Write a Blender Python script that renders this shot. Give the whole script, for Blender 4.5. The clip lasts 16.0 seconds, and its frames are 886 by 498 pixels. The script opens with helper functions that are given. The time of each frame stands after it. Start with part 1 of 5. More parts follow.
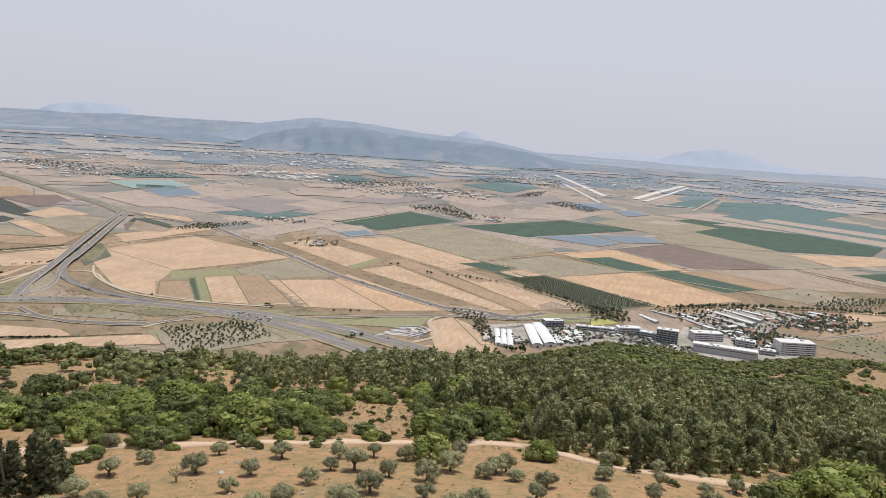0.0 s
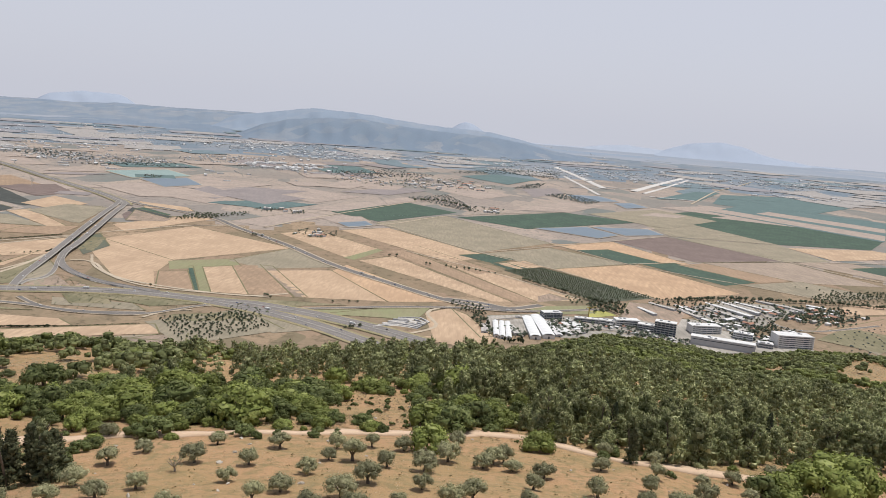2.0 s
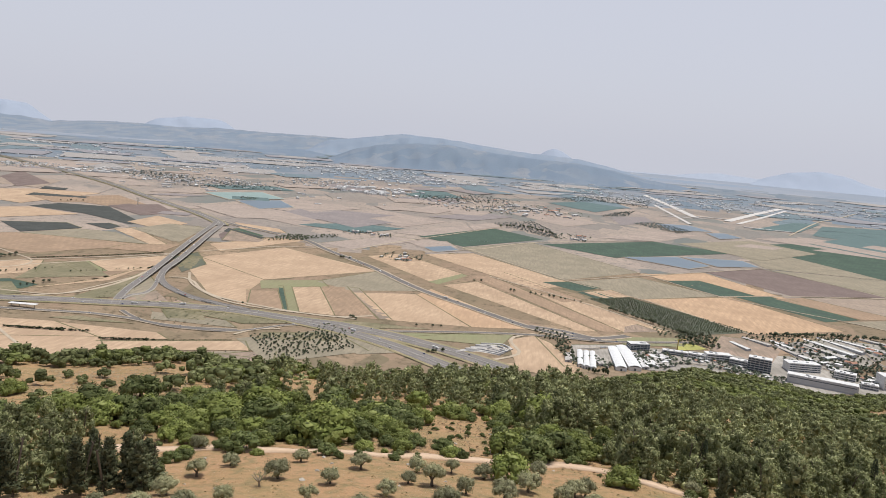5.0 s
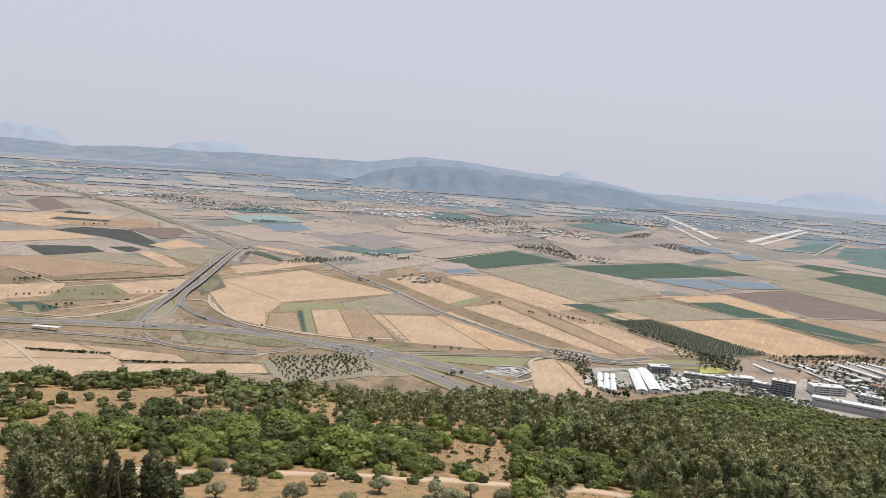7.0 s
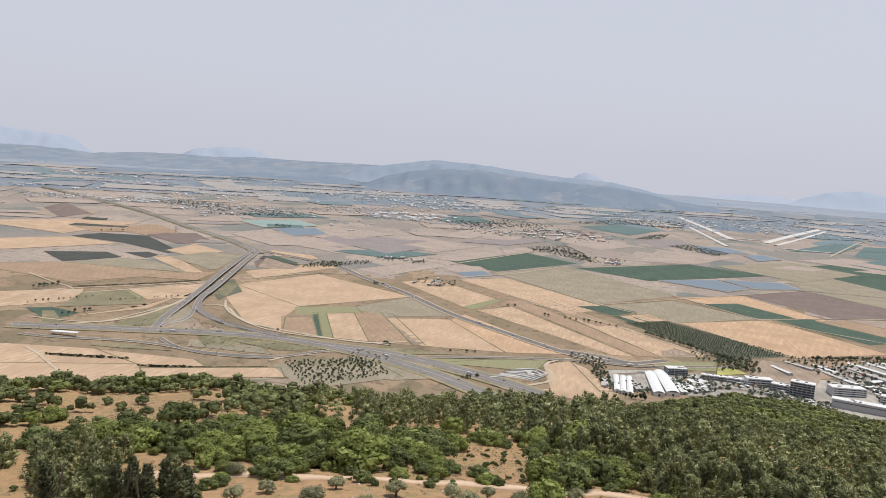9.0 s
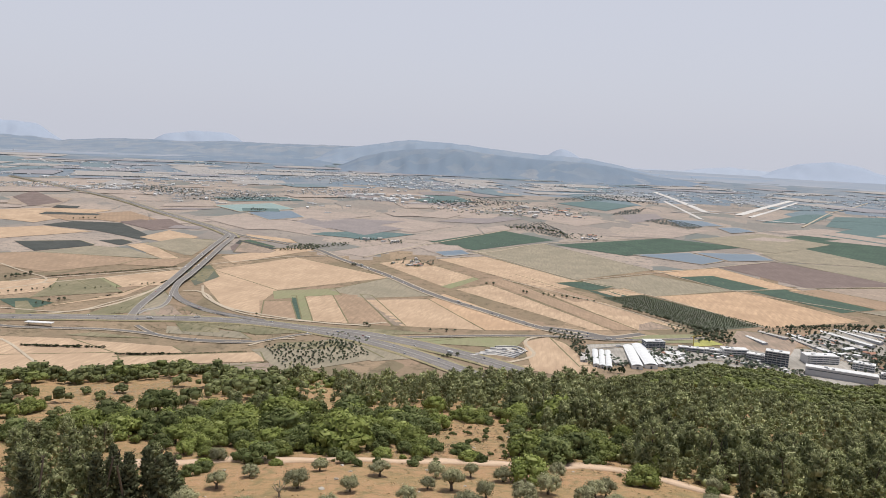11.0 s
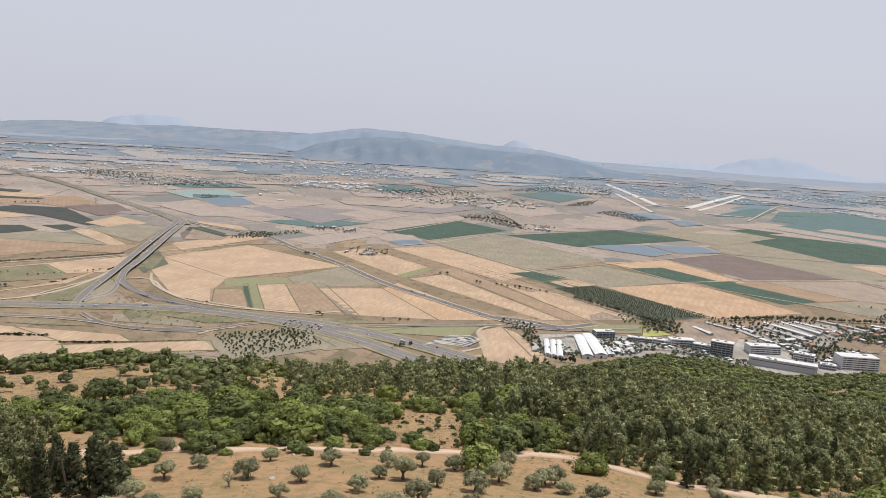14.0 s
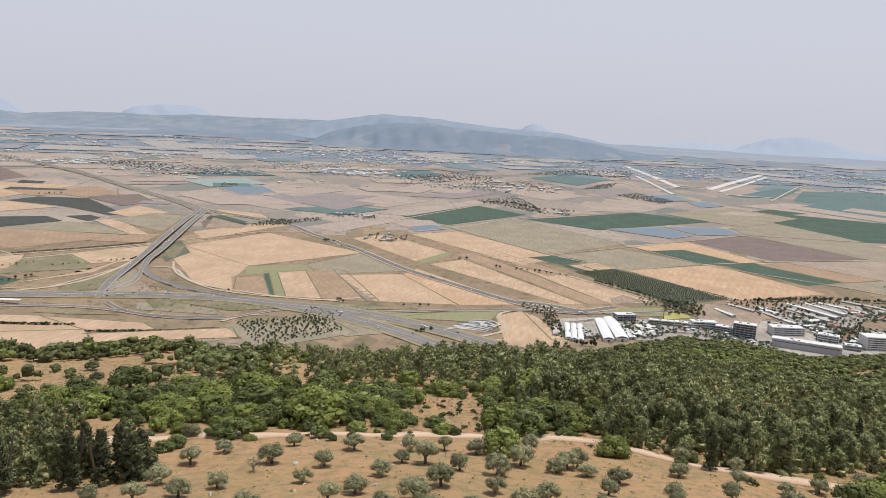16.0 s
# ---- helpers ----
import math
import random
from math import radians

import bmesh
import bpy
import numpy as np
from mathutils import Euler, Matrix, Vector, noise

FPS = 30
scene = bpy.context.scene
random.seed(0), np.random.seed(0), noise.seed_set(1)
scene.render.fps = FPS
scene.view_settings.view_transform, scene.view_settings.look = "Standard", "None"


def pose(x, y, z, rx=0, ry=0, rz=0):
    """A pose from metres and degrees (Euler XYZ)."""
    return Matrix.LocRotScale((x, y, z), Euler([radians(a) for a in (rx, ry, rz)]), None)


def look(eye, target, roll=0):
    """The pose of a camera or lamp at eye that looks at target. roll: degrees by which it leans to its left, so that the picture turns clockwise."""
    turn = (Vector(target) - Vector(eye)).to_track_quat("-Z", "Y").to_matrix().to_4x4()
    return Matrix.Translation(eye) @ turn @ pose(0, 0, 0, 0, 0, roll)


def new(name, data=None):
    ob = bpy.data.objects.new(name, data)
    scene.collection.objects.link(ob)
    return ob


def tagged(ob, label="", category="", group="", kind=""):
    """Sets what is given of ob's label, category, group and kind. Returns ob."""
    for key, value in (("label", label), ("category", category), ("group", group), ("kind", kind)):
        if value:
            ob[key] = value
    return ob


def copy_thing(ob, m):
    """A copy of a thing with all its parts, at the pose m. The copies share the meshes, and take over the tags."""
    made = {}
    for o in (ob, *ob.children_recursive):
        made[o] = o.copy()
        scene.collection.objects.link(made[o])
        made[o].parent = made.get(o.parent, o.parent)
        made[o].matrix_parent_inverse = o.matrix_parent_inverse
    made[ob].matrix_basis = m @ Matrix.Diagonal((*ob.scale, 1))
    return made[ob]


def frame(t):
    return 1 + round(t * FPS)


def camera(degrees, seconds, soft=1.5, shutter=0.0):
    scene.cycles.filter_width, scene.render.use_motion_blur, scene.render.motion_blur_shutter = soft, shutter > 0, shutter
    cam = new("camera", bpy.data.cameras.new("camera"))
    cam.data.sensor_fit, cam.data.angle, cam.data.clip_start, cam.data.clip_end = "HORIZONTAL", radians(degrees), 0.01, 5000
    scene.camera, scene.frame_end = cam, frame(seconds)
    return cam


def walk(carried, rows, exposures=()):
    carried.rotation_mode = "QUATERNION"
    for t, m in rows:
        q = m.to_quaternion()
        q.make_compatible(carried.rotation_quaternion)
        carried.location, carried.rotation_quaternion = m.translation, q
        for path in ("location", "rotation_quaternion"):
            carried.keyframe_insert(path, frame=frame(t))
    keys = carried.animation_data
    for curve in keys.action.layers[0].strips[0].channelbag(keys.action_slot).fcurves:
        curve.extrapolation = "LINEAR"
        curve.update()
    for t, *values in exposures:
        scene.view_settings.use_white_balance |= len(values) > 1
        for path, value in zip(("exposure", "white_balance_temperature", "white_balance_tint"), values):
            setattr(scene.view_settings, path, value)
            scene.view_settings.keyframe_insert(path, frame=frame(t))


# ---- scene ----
# ---- camera: it stands on a roof terrace and only turns ----
EYE = 430.0
cam = camera(60.4, 16.0, soft=0.9)
TURNS = [
    (0.0, 81.238, -4.052, 0.624),
    (0.5, 80.883, -4.107, 1.013),
    (1.0, 80.532, -4.134, 1.116),
    (1.5, 80.474, -4.191, 0.910),
    (2.0, 80.590, -4.367, 0.586),
    (2.5, 80.695, -4.527, 0.450),
    (3.0, 80.922, -4.588, 0.653),
    (3.5, 81.369, -4.702, 1.321),
    (4.0, 81.807, -4.769, 2.814),
    (4.5, 81.951, -4.801, 5.222),
    (5.0, 82.002, -4.761, 7.122),
    (7.5, 83.835, -4.436, 8.647),
    (8, 83.904, -4.330, 9.089),
    (8.5, 83.891, -3.953, 9.631),
    (11.0, 82.299, -2.618, 7.664),
    (11.5, 82.092, -2.794, 7.054),
    (12.0, 81.890, -3.091, 6.671),
    (12.5, 81.857, -3.297, 6.292),
    (13.0, 81.890, -3.418, 5.809),
    (13.5, 81.887, -3.497, 5.132),
    (14.0, 81.692, -3.723, 4.333),
    (14.5, 81.347, -3.904, 3.820),
    (15.0, 80.904, -3.833, 4.044),
    (15.5, 80.553, -3.468, 4.861),
    (16.0, 80.501, -2.739, 5.649),
]
walk(cam, [(t, pose(0, 0, EYE, rx, ry, rz)) for t, rx, ry, rz in TURNS], exposures=[(0.0, 0.0), (16.0, 0.0)])

# ---- sky and sun: hazy early-summer noon ----
SUN_ELEVATION, SUN_AZIMUTH = 76.0, 60.0   # azimuth clockwise from the first view's heading
world = bpy.data.worlds.new("world")
scene.world = world
world.use_nodes = True
wn, wl = world.node_tree.nodes, world.node_tree.links
sky = wn.new("ShaderNodeTexSky")
sky.sky_type, sky.sun_disc = "NISHITA", False
sky.sun_elevation, sky.sun_rotation = radians(SUN_ELEVATION), radians(SUN_AZIMUTH)
sky.altitude, sky.air_density, sky.dust_density, sky.ozone_density = 400, 1.0, 6.0, 1.5
veil = wn.new("ShaderNodeMix")
veil.data_type = "RGBA"
veil.inputs[0].default_value = 0.82
tc, up, rim = wn.new("ShaderNodeTexCoord"), wn.new("ShaderNodeSeparateXYZ"), wn.new("ShaderNodeValToRGB")
wl.new(tc.outputs["Generated"], up.inputs[0])
wl.new(up.outputs["Z"], rim.inputs[0])
for el, (at, c) in zip(rim.color_ramp.elements, ((0.3, (0.675, 0.695, 0.79)), (0.85, (0.33, 0.4, 0.56)))):
    el.position, el.color = at, (*c, 1)
ten = wn.new("ShaderNodeVectorMath")
ten.operation = "SCALE"
ten.inputs["Scale"].default_value = 10.0
wl.new(rim.outputs[0], ten.inputs[0])
wl.new(ten.outputs[0], veil.inputs[7])
wl.new(sky.outputs[0], veil.inputs[6])
wl.new(veil.outputs[2], wn["Background"].inputs[0])
wn["Background"].inputs[1].default_value = 0.1
sun = new("sun", bpy.data.lights.new("sun", "SUN"))
sun.data.energy, sun.data.angle, sun.data.color = 4.1, radians(0.6), (1.0, 0.965, 0.91)
a, e = radians(SUN_AZIMUTH), radians(SUN_ELEVATION)
sun.matrix_world = look((0, 0, 0), (-math.sin(a) * math.cos(e), -math.cos(a) * math.cos(e), -math.sin(e)))

# ---- lie of the land ----
CREST = [(-60, 300, 86), (-40, 300, 88), (-34, 300, 91), (-27, 300, 91), (-22, 290, 92), (-18, 295, 94), (-12, 300, 99), (0, 320, 102), (5.7, 400, 123), (10, 520, 146), (13, 560, 148), (17, 580, 151), (22, 600, 160), (27, 620, 150), (31, 640, 149), (60, 600, 150)]
NEAR, REACH = 1500.0, 1070.0


def steps(v, table):
    return float(np.interp(v, [p for p, _ in table], [q for _, q in table]))


def edge_of(az):
    """How far off the hillside's crest lies on a bearing, and how deep below the eye."""
    at = [c[0] for c in CREST]
    return float(np.interp(az, at, [c[1] for c in CREST])), float(np.interp(az, at, [c[2] for c in CREST]))


def hill(x, y):
    """Height of the hillside, which runs down from the terrace and breaks off at its crest; 0 is the valley."""
    d, az = math.hypot(x, y), math.degrees(math.atan2(x, y))
    edge, low = edge_of(az)
    z = EYE - 28 - 0.24 * min(d, 150) + 16 * math.exp(-(d / 38) ** 2)
    if d > 150:
        z -= (low - 64) * min(1.0, (d - 150) / (edge - 150))
    if d > edge:
        e = d - edge
        z -= 0.2 * e + 0.46 * e * e / (e + 60)
    return max(z, 0.0)


def soil(x, y):
    """The hillside with its humps and hollows."""
    z = hill(x, y)
    if z > 0 and math.hypot(x, y) < 480:
        p = Vector((x, y, 0)) / 14
        z += 1.0 * noise.noise(p) + 0.25 * noise.noise(p * 2.6)
    return z


def shrink(x, y):
    """Past 1.5 km the land is drawn in evenly along the sight, so that the country up to the horizon fits within 5 km."""
    d = math.hypot(x, y)
    return 1.0 if d < NEAR else (NEAR + REACH * math.log(1 + (d - NEAR) / REACH)) / d


def place(x, y, h=0.0):
    k = shrink(x, y)
    return Vector((x * k, y * k, EYE + (h - EYE) * k))


def stand(x, y, h=0.0, turn=0.0, size=1.0):
    """The pose of a thing that stands on the valley floor at plan (x, y)."""
    return Matrix.Translation(place(x, y, h)) @ pose(0, 0, 0, 0, 0, turn) @ Matrix.Scale(shrink(x, y) * size, 4)


# ---- materials ----
def material(name, rough=0.9, metal=0.0):
    m = bpy.data.materials.new(name)
    m.use_nodes = True
    b = m.node_tree.nodes["Principled BSDF"]
    b.inputs["Roughness"].default_value, b.inputs["Metallic"].default_value = rough, metal
    b.inputs["Specular IOR Level"].default_value = 0.2
    return m, m.node_tree.nodes, m.node_tree.links, b


def ramp(n, l, source, *stops):
    r = n.new("ShaderNodeValToRGB")
    while len(r.color_ramp.elements) < len(stops):
        r.color_ramp.elements.new(0.5)
    for el, (at, c) in zip(r.color_ramp.elements, stops):
        el.position, el.color = at, (*c, 1)
    l.new(source, r.inputs[0])
    return r.outputs[0]


def mixed(n, l, fac, a, b, kind="MIX"):
    m = n.new("ShaderNodeMix")
    m.data_type, m.blend_type = "RGBA", kind
    for i, v in ((0, fac), (6, a), (7, b)):
        if isinstance(v, (int, float)):
            m.inputs[i].default_value = v
        elif isinstance(v, tuple):
            m.inputs[i].default_value = (*v, 1)
        else:
            l.new(v, m.inputs[i])
    return m.outputs[2]


def grain(n, l, vector, scale, detail=4.0, rough=0.6, low=0.35, high=0.65):
    t = n.new("ShaderNodeTexNoise")
    t.inputs["Scale"].default_value, t.inputs["Detail"].default_value, t.inputs["Roughness"].default_value = scale, detail, rough
    if vector is not None:
        l.new(vector, t.inputs["Vector"])
    m = n.new("ShaderNodeMapRange")
    m.inputs[1].default_value, m.inputs[2].default_value = low, high
    l.new(t.outputs[0], m.inputs[0])
    return m.outputs[0]


def coords(n, l, kind="Object", turn=0.0, scale=(1, 1, 1)):
    c, m = n.new("ShaderNodeTexCoord"), n.new("ShaderNodeMapping")
    m.inputs["Rotation"].default_value, m.inputs["Scale"].default_value = (0, 0, radians(turn)), scale
    l.new(c.outputs[kind], m.inputs[0])
    return m.outputs[0]


def bumped(n, l, b, height, strength=0.4, distance=0.1):
    u = n.new("ShaderNodeBump")
    u.inputs["Strength"].default_value, u.inputs["Distance"].default_value = strength, distance
    l.new(height, u.inputs["Height"])
    l.new(u.outputs[0], b.inputs["Normal"])


def plain(name, colour, second=None, scale=0.5, rough=0.85, metal=0.0):
    """Two tones of one surface, in patches and in fine grain."""
    m, n, l, b = material(name, rough, metal)
    v = coords(n, l)
    second = second or tuple(0.75 * c for c in colour)
    c = mixed(n, l, grain(n, l, v, scale), colour, second)
    c = mixed(n, l, grain(n, l, v, scale * 14, 3, 0.6, 0.3, 0.9), c, tuple(0.8 * s for s in second))
    l.new(c, b.inputs["Base Color"])
    return m


def farmland(name, one, two, lines=0.0, turn=0.0):
    """Crop or stubble: patches by the hundred metres, sowing lines, fine mottling, in plan metres kept in the UV map."""
    m, n, l, b = material(name, 0.95)
    v = coords(n, l, "UV", turn)
    tint = n.new("ShaderNodeObjectInfo").outputs["Random"]
    c = mixed(n, l, grain(n, l, v, 11.0, 6, 0.65, 0.4, 0.62), one, tuple(0.9 * s for s in two))
    fine = grain(n, l, coords(n, l, "UV", turn, (1, 0.12, 1)), 130.0, 4, 0.75, 0.42, 0.7)
    c = mixed(n, l, fine, c, tuple(0.7 * s for s in two))
    if lines:
        w = n.new("ShaderNodeTexWave")
        w.inputs["Scale"].default_value, w.inputs["Distortion"].default_value, w.inputs["Detail"].default_value = 16.0, 3.0, 3
        l.new(v, w.inputs[0])
        s = n.new("ShaderNodeMath")
        s.operation = "MULTIPLY"
        s.inputs[1].default_value = lines
        l.new(w.outputs[1], s.inputs[0])
        c = mixed(n, l, s.outputs[0], c, tuple(0.78 * s for s in two))
    c = mixed(n, l, tint, c, mixed(n, l, 0.35, c, tuple(1.0 * s for s in two)))
    l.new(c, b.inputs["Base Color"])
    return m


FARM = {
    "straw": farmland("straw_stubble", (0.500, 0.364, 0.245), (0.400, 0.283, 0.188), 0.4, 20),
    "amber": farmland("amber_stubble", (0.500, 0.344, 0.218), (0.420, 0.283, 0.180), 0.4, 20),
    "stubble": farmland("mown_stubble", (0.351, 0.244, 0.162), (0.294, 0.208, 0.140), 0.4, -30),
    "pale": farmland("bleached_stubble", (0.349, 0.275, 0.209), (0.301, 0.237, 0.186), 0.3, 50),
    "dry": farmland("dry_grass", (0.299, 0.251, 0.181), (0.242, 0.210, 0.151), 0.15, 10),
    "bare": farmland("bare_earth", (0.362, 0.263, 0.199), (0.232, 0.186, 0.141), 0.1, 0),
    "tilled": farmland("tilled_earth", (0.205, 0.155, 0.135), (0.165, 0.125, 0.11), 0.2, 40),
    "crop": farmland("green_crop", (0.075, 0.115, 0.08), (0.062, 0.09, 0.068), 0.3, 25),
    "dark": farmland("dark_crop", (0.076, 0.08, 0.072), (0.062, 0.065, 0.058), 0.3, 25),
    "meadow": farmland("meadow", (0.199, 0.215, 0.110), (0.253, 0.233, 0.137), 0.2, 60),
    "orchard": farmland("orchard_floor", (0.1, 0.115, 0.078), (0.12, 0.118, 0.088), 0.0, 0),
    "yard": farmland("paved_yard", (0.40, 0.365, 0.32), (0.27, 0.245, 0.21), 0.0, 0),
    "rape": farmland("yellow_flowers", (0.433, 0.393, 0.116), (0.331, 0.323, 0.110), 0.2, 0),
    # far kinds: the same crops with haze mixed into the base colour
    "far_straw": farmland("hazed_stubble", (0.377, 0.304, 0.249), (0.317, 0.258, 0.218), 0.2, 15),
    "far_tilled": farmland("hazed_tilled_earth", (0.265, 0.225, 0.21), (0.23, 0.2, 0.19), 0.2, 15),
    "far_crop": farmland("hazed_green_crop", (0.125, 0.175, 0.165), (0.105, 0.15, 0.145), 0.2, 15),
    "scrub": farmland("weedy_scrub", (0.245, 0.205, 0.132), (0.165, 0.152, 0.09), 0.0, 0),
    # faint kinds: a stronger haze tint in the colour
    "faint_straw": farmland("haze_grey_stubble", (0.34, 0.308, 0.282), (0.3, 0.278, 0.26), 0.1, 15),
    "faint_tilled": farmland("haze_grey_tilled_earth", (0.26, 0.245, 0.25), (0.24, 0.23, 0.24), 0.1, 15),
    "faint_crop": farmland("haze_grey_green_crop", (0.165, 0.205, 0.22), (0.15, 0.19, 0.205), 0.1, 15),
}


def country(name, palette, cell, tone, dark=0.88):
    """Open country past the single fields: a patchwork of strips, groves and dry grass."""
    m, n, l, b = material(name, 0.95)
    v = n.new("ShaderNodeTexVoronoi")
    v.distance = "CHEBYCHEV"
    v.inputs["Scale"].default_value, v.inputs["Randomness"].default_value = cell, 0.9
    l.new(coords(n, l, "UV", 24, (1.0, 0.55, 1)), v.inputs["Vector"])
    sep = n.new("ShaderNodeSeparateColor")
    l.new(v.outputs["Color"], sep.inputs[0])
    c = ramp(n, l, sep.outputs[0], *palette)
    uv = coords(n, l, "UV")
    c = mixed(n, l, grain(n, l, uv, 2.2, 6, 0.65, 0.45, 0.75), c, tone)
    spots = grain(n, l, uv, 30.0, 5, 0.75, 0.52, 0.64)
    c = mixed(n, l, spots, c, tuple(dark * s for s in tone))
    c = mixed(n, l, grain(n, l, uv, 90.0, 3, 0.7, 0.3, 1.0), c, tuple((0.6 * dark + 0.5) * s for s in tone))
    l.new(c, b.inputs["Base Color"])
    return m


def strips(*colours):
    k = len(colours)
    return [(i / k, c) for i, c in enumerate(colours)]


valley_near = country("valley_floor", strips((0.297, 0.212, 0.142), (0.220, 0.163, 0.107), (0.345, 0.245, 0.162), (0.163, 0.135, 0.085), (0.278, 0.194, 0.133)), 9.0, (0.192, 0.149, 0.094), 0.5)
# from here on each palette is greyer and bluer: distance haze in the colour
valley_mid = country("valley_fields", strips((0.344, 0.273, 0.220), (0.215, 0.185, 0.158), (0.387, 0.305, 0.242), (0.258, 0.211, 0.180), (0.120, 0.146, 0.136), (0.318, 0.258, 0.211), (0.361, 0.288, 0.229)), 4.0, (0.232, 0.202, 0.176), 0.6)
valley_far = country("hazed_fields", strips((0.243, 0.241, 0.244), (0.117, 0.156, 0.188), (0.288, 0.271, 0.259), (0.153, 0.184, 0.211), (0.108, 0.147, 0.179), (0.225, 0.225, 0.235)), 3.0, (0.153, 0.182, 0.211), 0.8)
valley_last = country("hazed_plain", strips((0.27, 0.275, 0.295), (0.2, 0.23, 0.265), (0.31, 0.305, 0.315), (0.195, 0.225, 0.265)), 0.9, (0.225, 0.25, 0.29))


# blue of the air's haze put into the hill colours, fainter further off
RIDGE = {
    "ridge_near": country("hazed_wooded_hill", strips((0.14, 0.18, 0.23), (0.155, 0.195, 0.24), (0.245, 0.25, 0.262), (0.14, 0.18, 0.23), (0.19, 0.215, 0.245), (0.145, 0.185, 0.235)), 3.5, (0.155, 0.192, 0.238), 0.84),
    "ridge_back": country("hazed_back_hill", strips((0.185, 0.225, 0.28), (0.2, 0.238, 0.288), (0.24, 0.26, 0.29), (0.19, 0.23, 0.283)), 3.0, (0.195, 0.235, 0.287), 0.95),
    "ridge_mid": country("hazed_upland", strips((0.145, 0.188, 0.24), (0.26, 0.262, 0.27), (0.155, 0.197, 0.247), (0.2, 0.222, 0.25), (0.14, 0.185, 0.237), (0.24, 0.25, 0.265)), 3.0, (0.165, 0.2, 0.245), 0.88),
    "ridge_far": country("hazed_mountain", strips((0.268, 0.305, 0.368), (0.274, 0.31, 0.372)), 1.0, (0.271, 0.307, 0.37), 0.99),
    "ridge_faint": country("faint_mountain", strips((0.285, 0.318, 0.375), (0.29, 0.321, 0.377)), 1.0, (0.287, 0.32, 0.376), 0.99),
}

m, n, l, b = material("hillside_soil", 0.95)
v = coords(n, l)
c = mixed(n, l, grain(n, l, v, 0.05, 5, 0.6, 0.38, 0.62), (0.385, 0.232, 0.122), (0.32, 0.216, 0.105))
c = mixed(n, l, grain(n, l, v, 0.022, 4, 0.6, 0.54, 0.68), c, (0.35, 0.212, 0.115))
c = mixed(n, l, grain(n, l, v, 0.4, 5, 0.65, 0.45, 0.66), c, (0.225, 0.172, 0.082))
c = mixed(n, l, grain(n, l, v, 2.5, 4, 0.7, 0.56, 0.7), c, (0.17, 0.12, 0.07))
c = mixed(n, l, grain(n, l, v, 5.0, 2, 0.5, 0.68, 0.74), c, (0.55, 0.46, 0.36))
l.new(c, b.inputs["Base Color"])
bumped(n, l, b, grain(n, l, v, 1.6, 6, 0.7), 0.6, 0.25)
hill_soil = m
track_dirt = plain("pale_track_dirt", (0.62, 0.46, 0.33), (0.52, 0.37, 0.25), 0.3, 0.95)
gravel = plain("pale_gravel", (0.46, 0.385, 0.29), (0.38, 0.31, 0.23), 0.02, 0.95)
asphalt = plain("grey_asphalt", (0.225, 0.205, 0.19), (0.18, 0.165, 0.153), 0.02, 0.9)
asphalt_old = plain("worn_asphalt", (0.185, 0.168, 0.155), (0.15, 0.138, 0.128), 0.02, 0.9)
concrete = plain("concrete", (0.36, 0.335, 0.305), (0.29, 0.27, 0.245), 0.05, 0.9)
for worn in (asphalt, asphalt_old):
    worn.node_tree.nodes["Principled BSDF"].inputs["Specular IOR Level"].default_value = 0.03
runway_concrete = plain("runway_concrete", (0.55, 0.52, 0.48), (0.48, 0.45, 0.42), 0.01, 0.9)
margin_weeds = plain("margin_weeds", (0.2, 0.165, 0.095), (0.13, 0.125, 0.065), 0.05, 0.95)
verge = plain("dry_verge", (0.33, 0.26, 0.16), (0.22, 0.20, 0.11), 0.02, 0.95)


def water(name, colour):
    m, n, l, b = material(name, 0.4)
    b.inputs["Base Color"].default_value = (*colour, 1)
    b.inputs["Specular IOR Level"].default_value = 0.5
    bumped(n, l, b, grain(n, l, coords(n, l), 0.25, 3), 0.25, 0.3)
    return m


WATER = {"pond": water("pond_water", (0.125, 0.16, 0.19)), "algae": water("green_pond_water", (0.2, 0.27, 0.24))}


# ---- building blocks ----
def mesh_of(name, verts, faces, mats, index=None, smooth=False):
    me = bpy.data.meshes.new(name)
    me.from_pydata([tuple(v) for v in verts], [], [tuple(int(i) for i in f) for f in faces])
    for mt in mats:
        me.materials.append(mt)
    if index is not None:
        me.polygons.foreach_set("material_index", index)
    if smooth:
        me.polygons.foreach_set("use_smooth", [True] * len(me.polygons))
    return me


def part(name, bm, mat, parent, label=""):
    me = bpy.data.meshes.new(name)
    bm.to_mesh(me)
    bm.free()
    me.materials.append(mat)
    ob = new(name, me)
    ob.parent = parent
    return tagged(ob, label)


def box(bm, x, y, z, w, d, h, bevel=0.0):
    """A box centred on (x, y) that stands on z."""
    made = bmesh.ops.create_cube(bm, size=1.0, matrix=Matrix.Translation((x, y, z + h / 2)) @ Matrix.Diagonal((w, d, h, 1)))
    if bevel:
        edges = {e for vert in made["verts"] for e in vert.link_edges}
        bmesh.ops.bevel(bm, geom=list(edges), offset=bevel, segments=1, affect="EDGES")
    return bm


def boxed(*a):
    return box(bmesh.new(), *a)


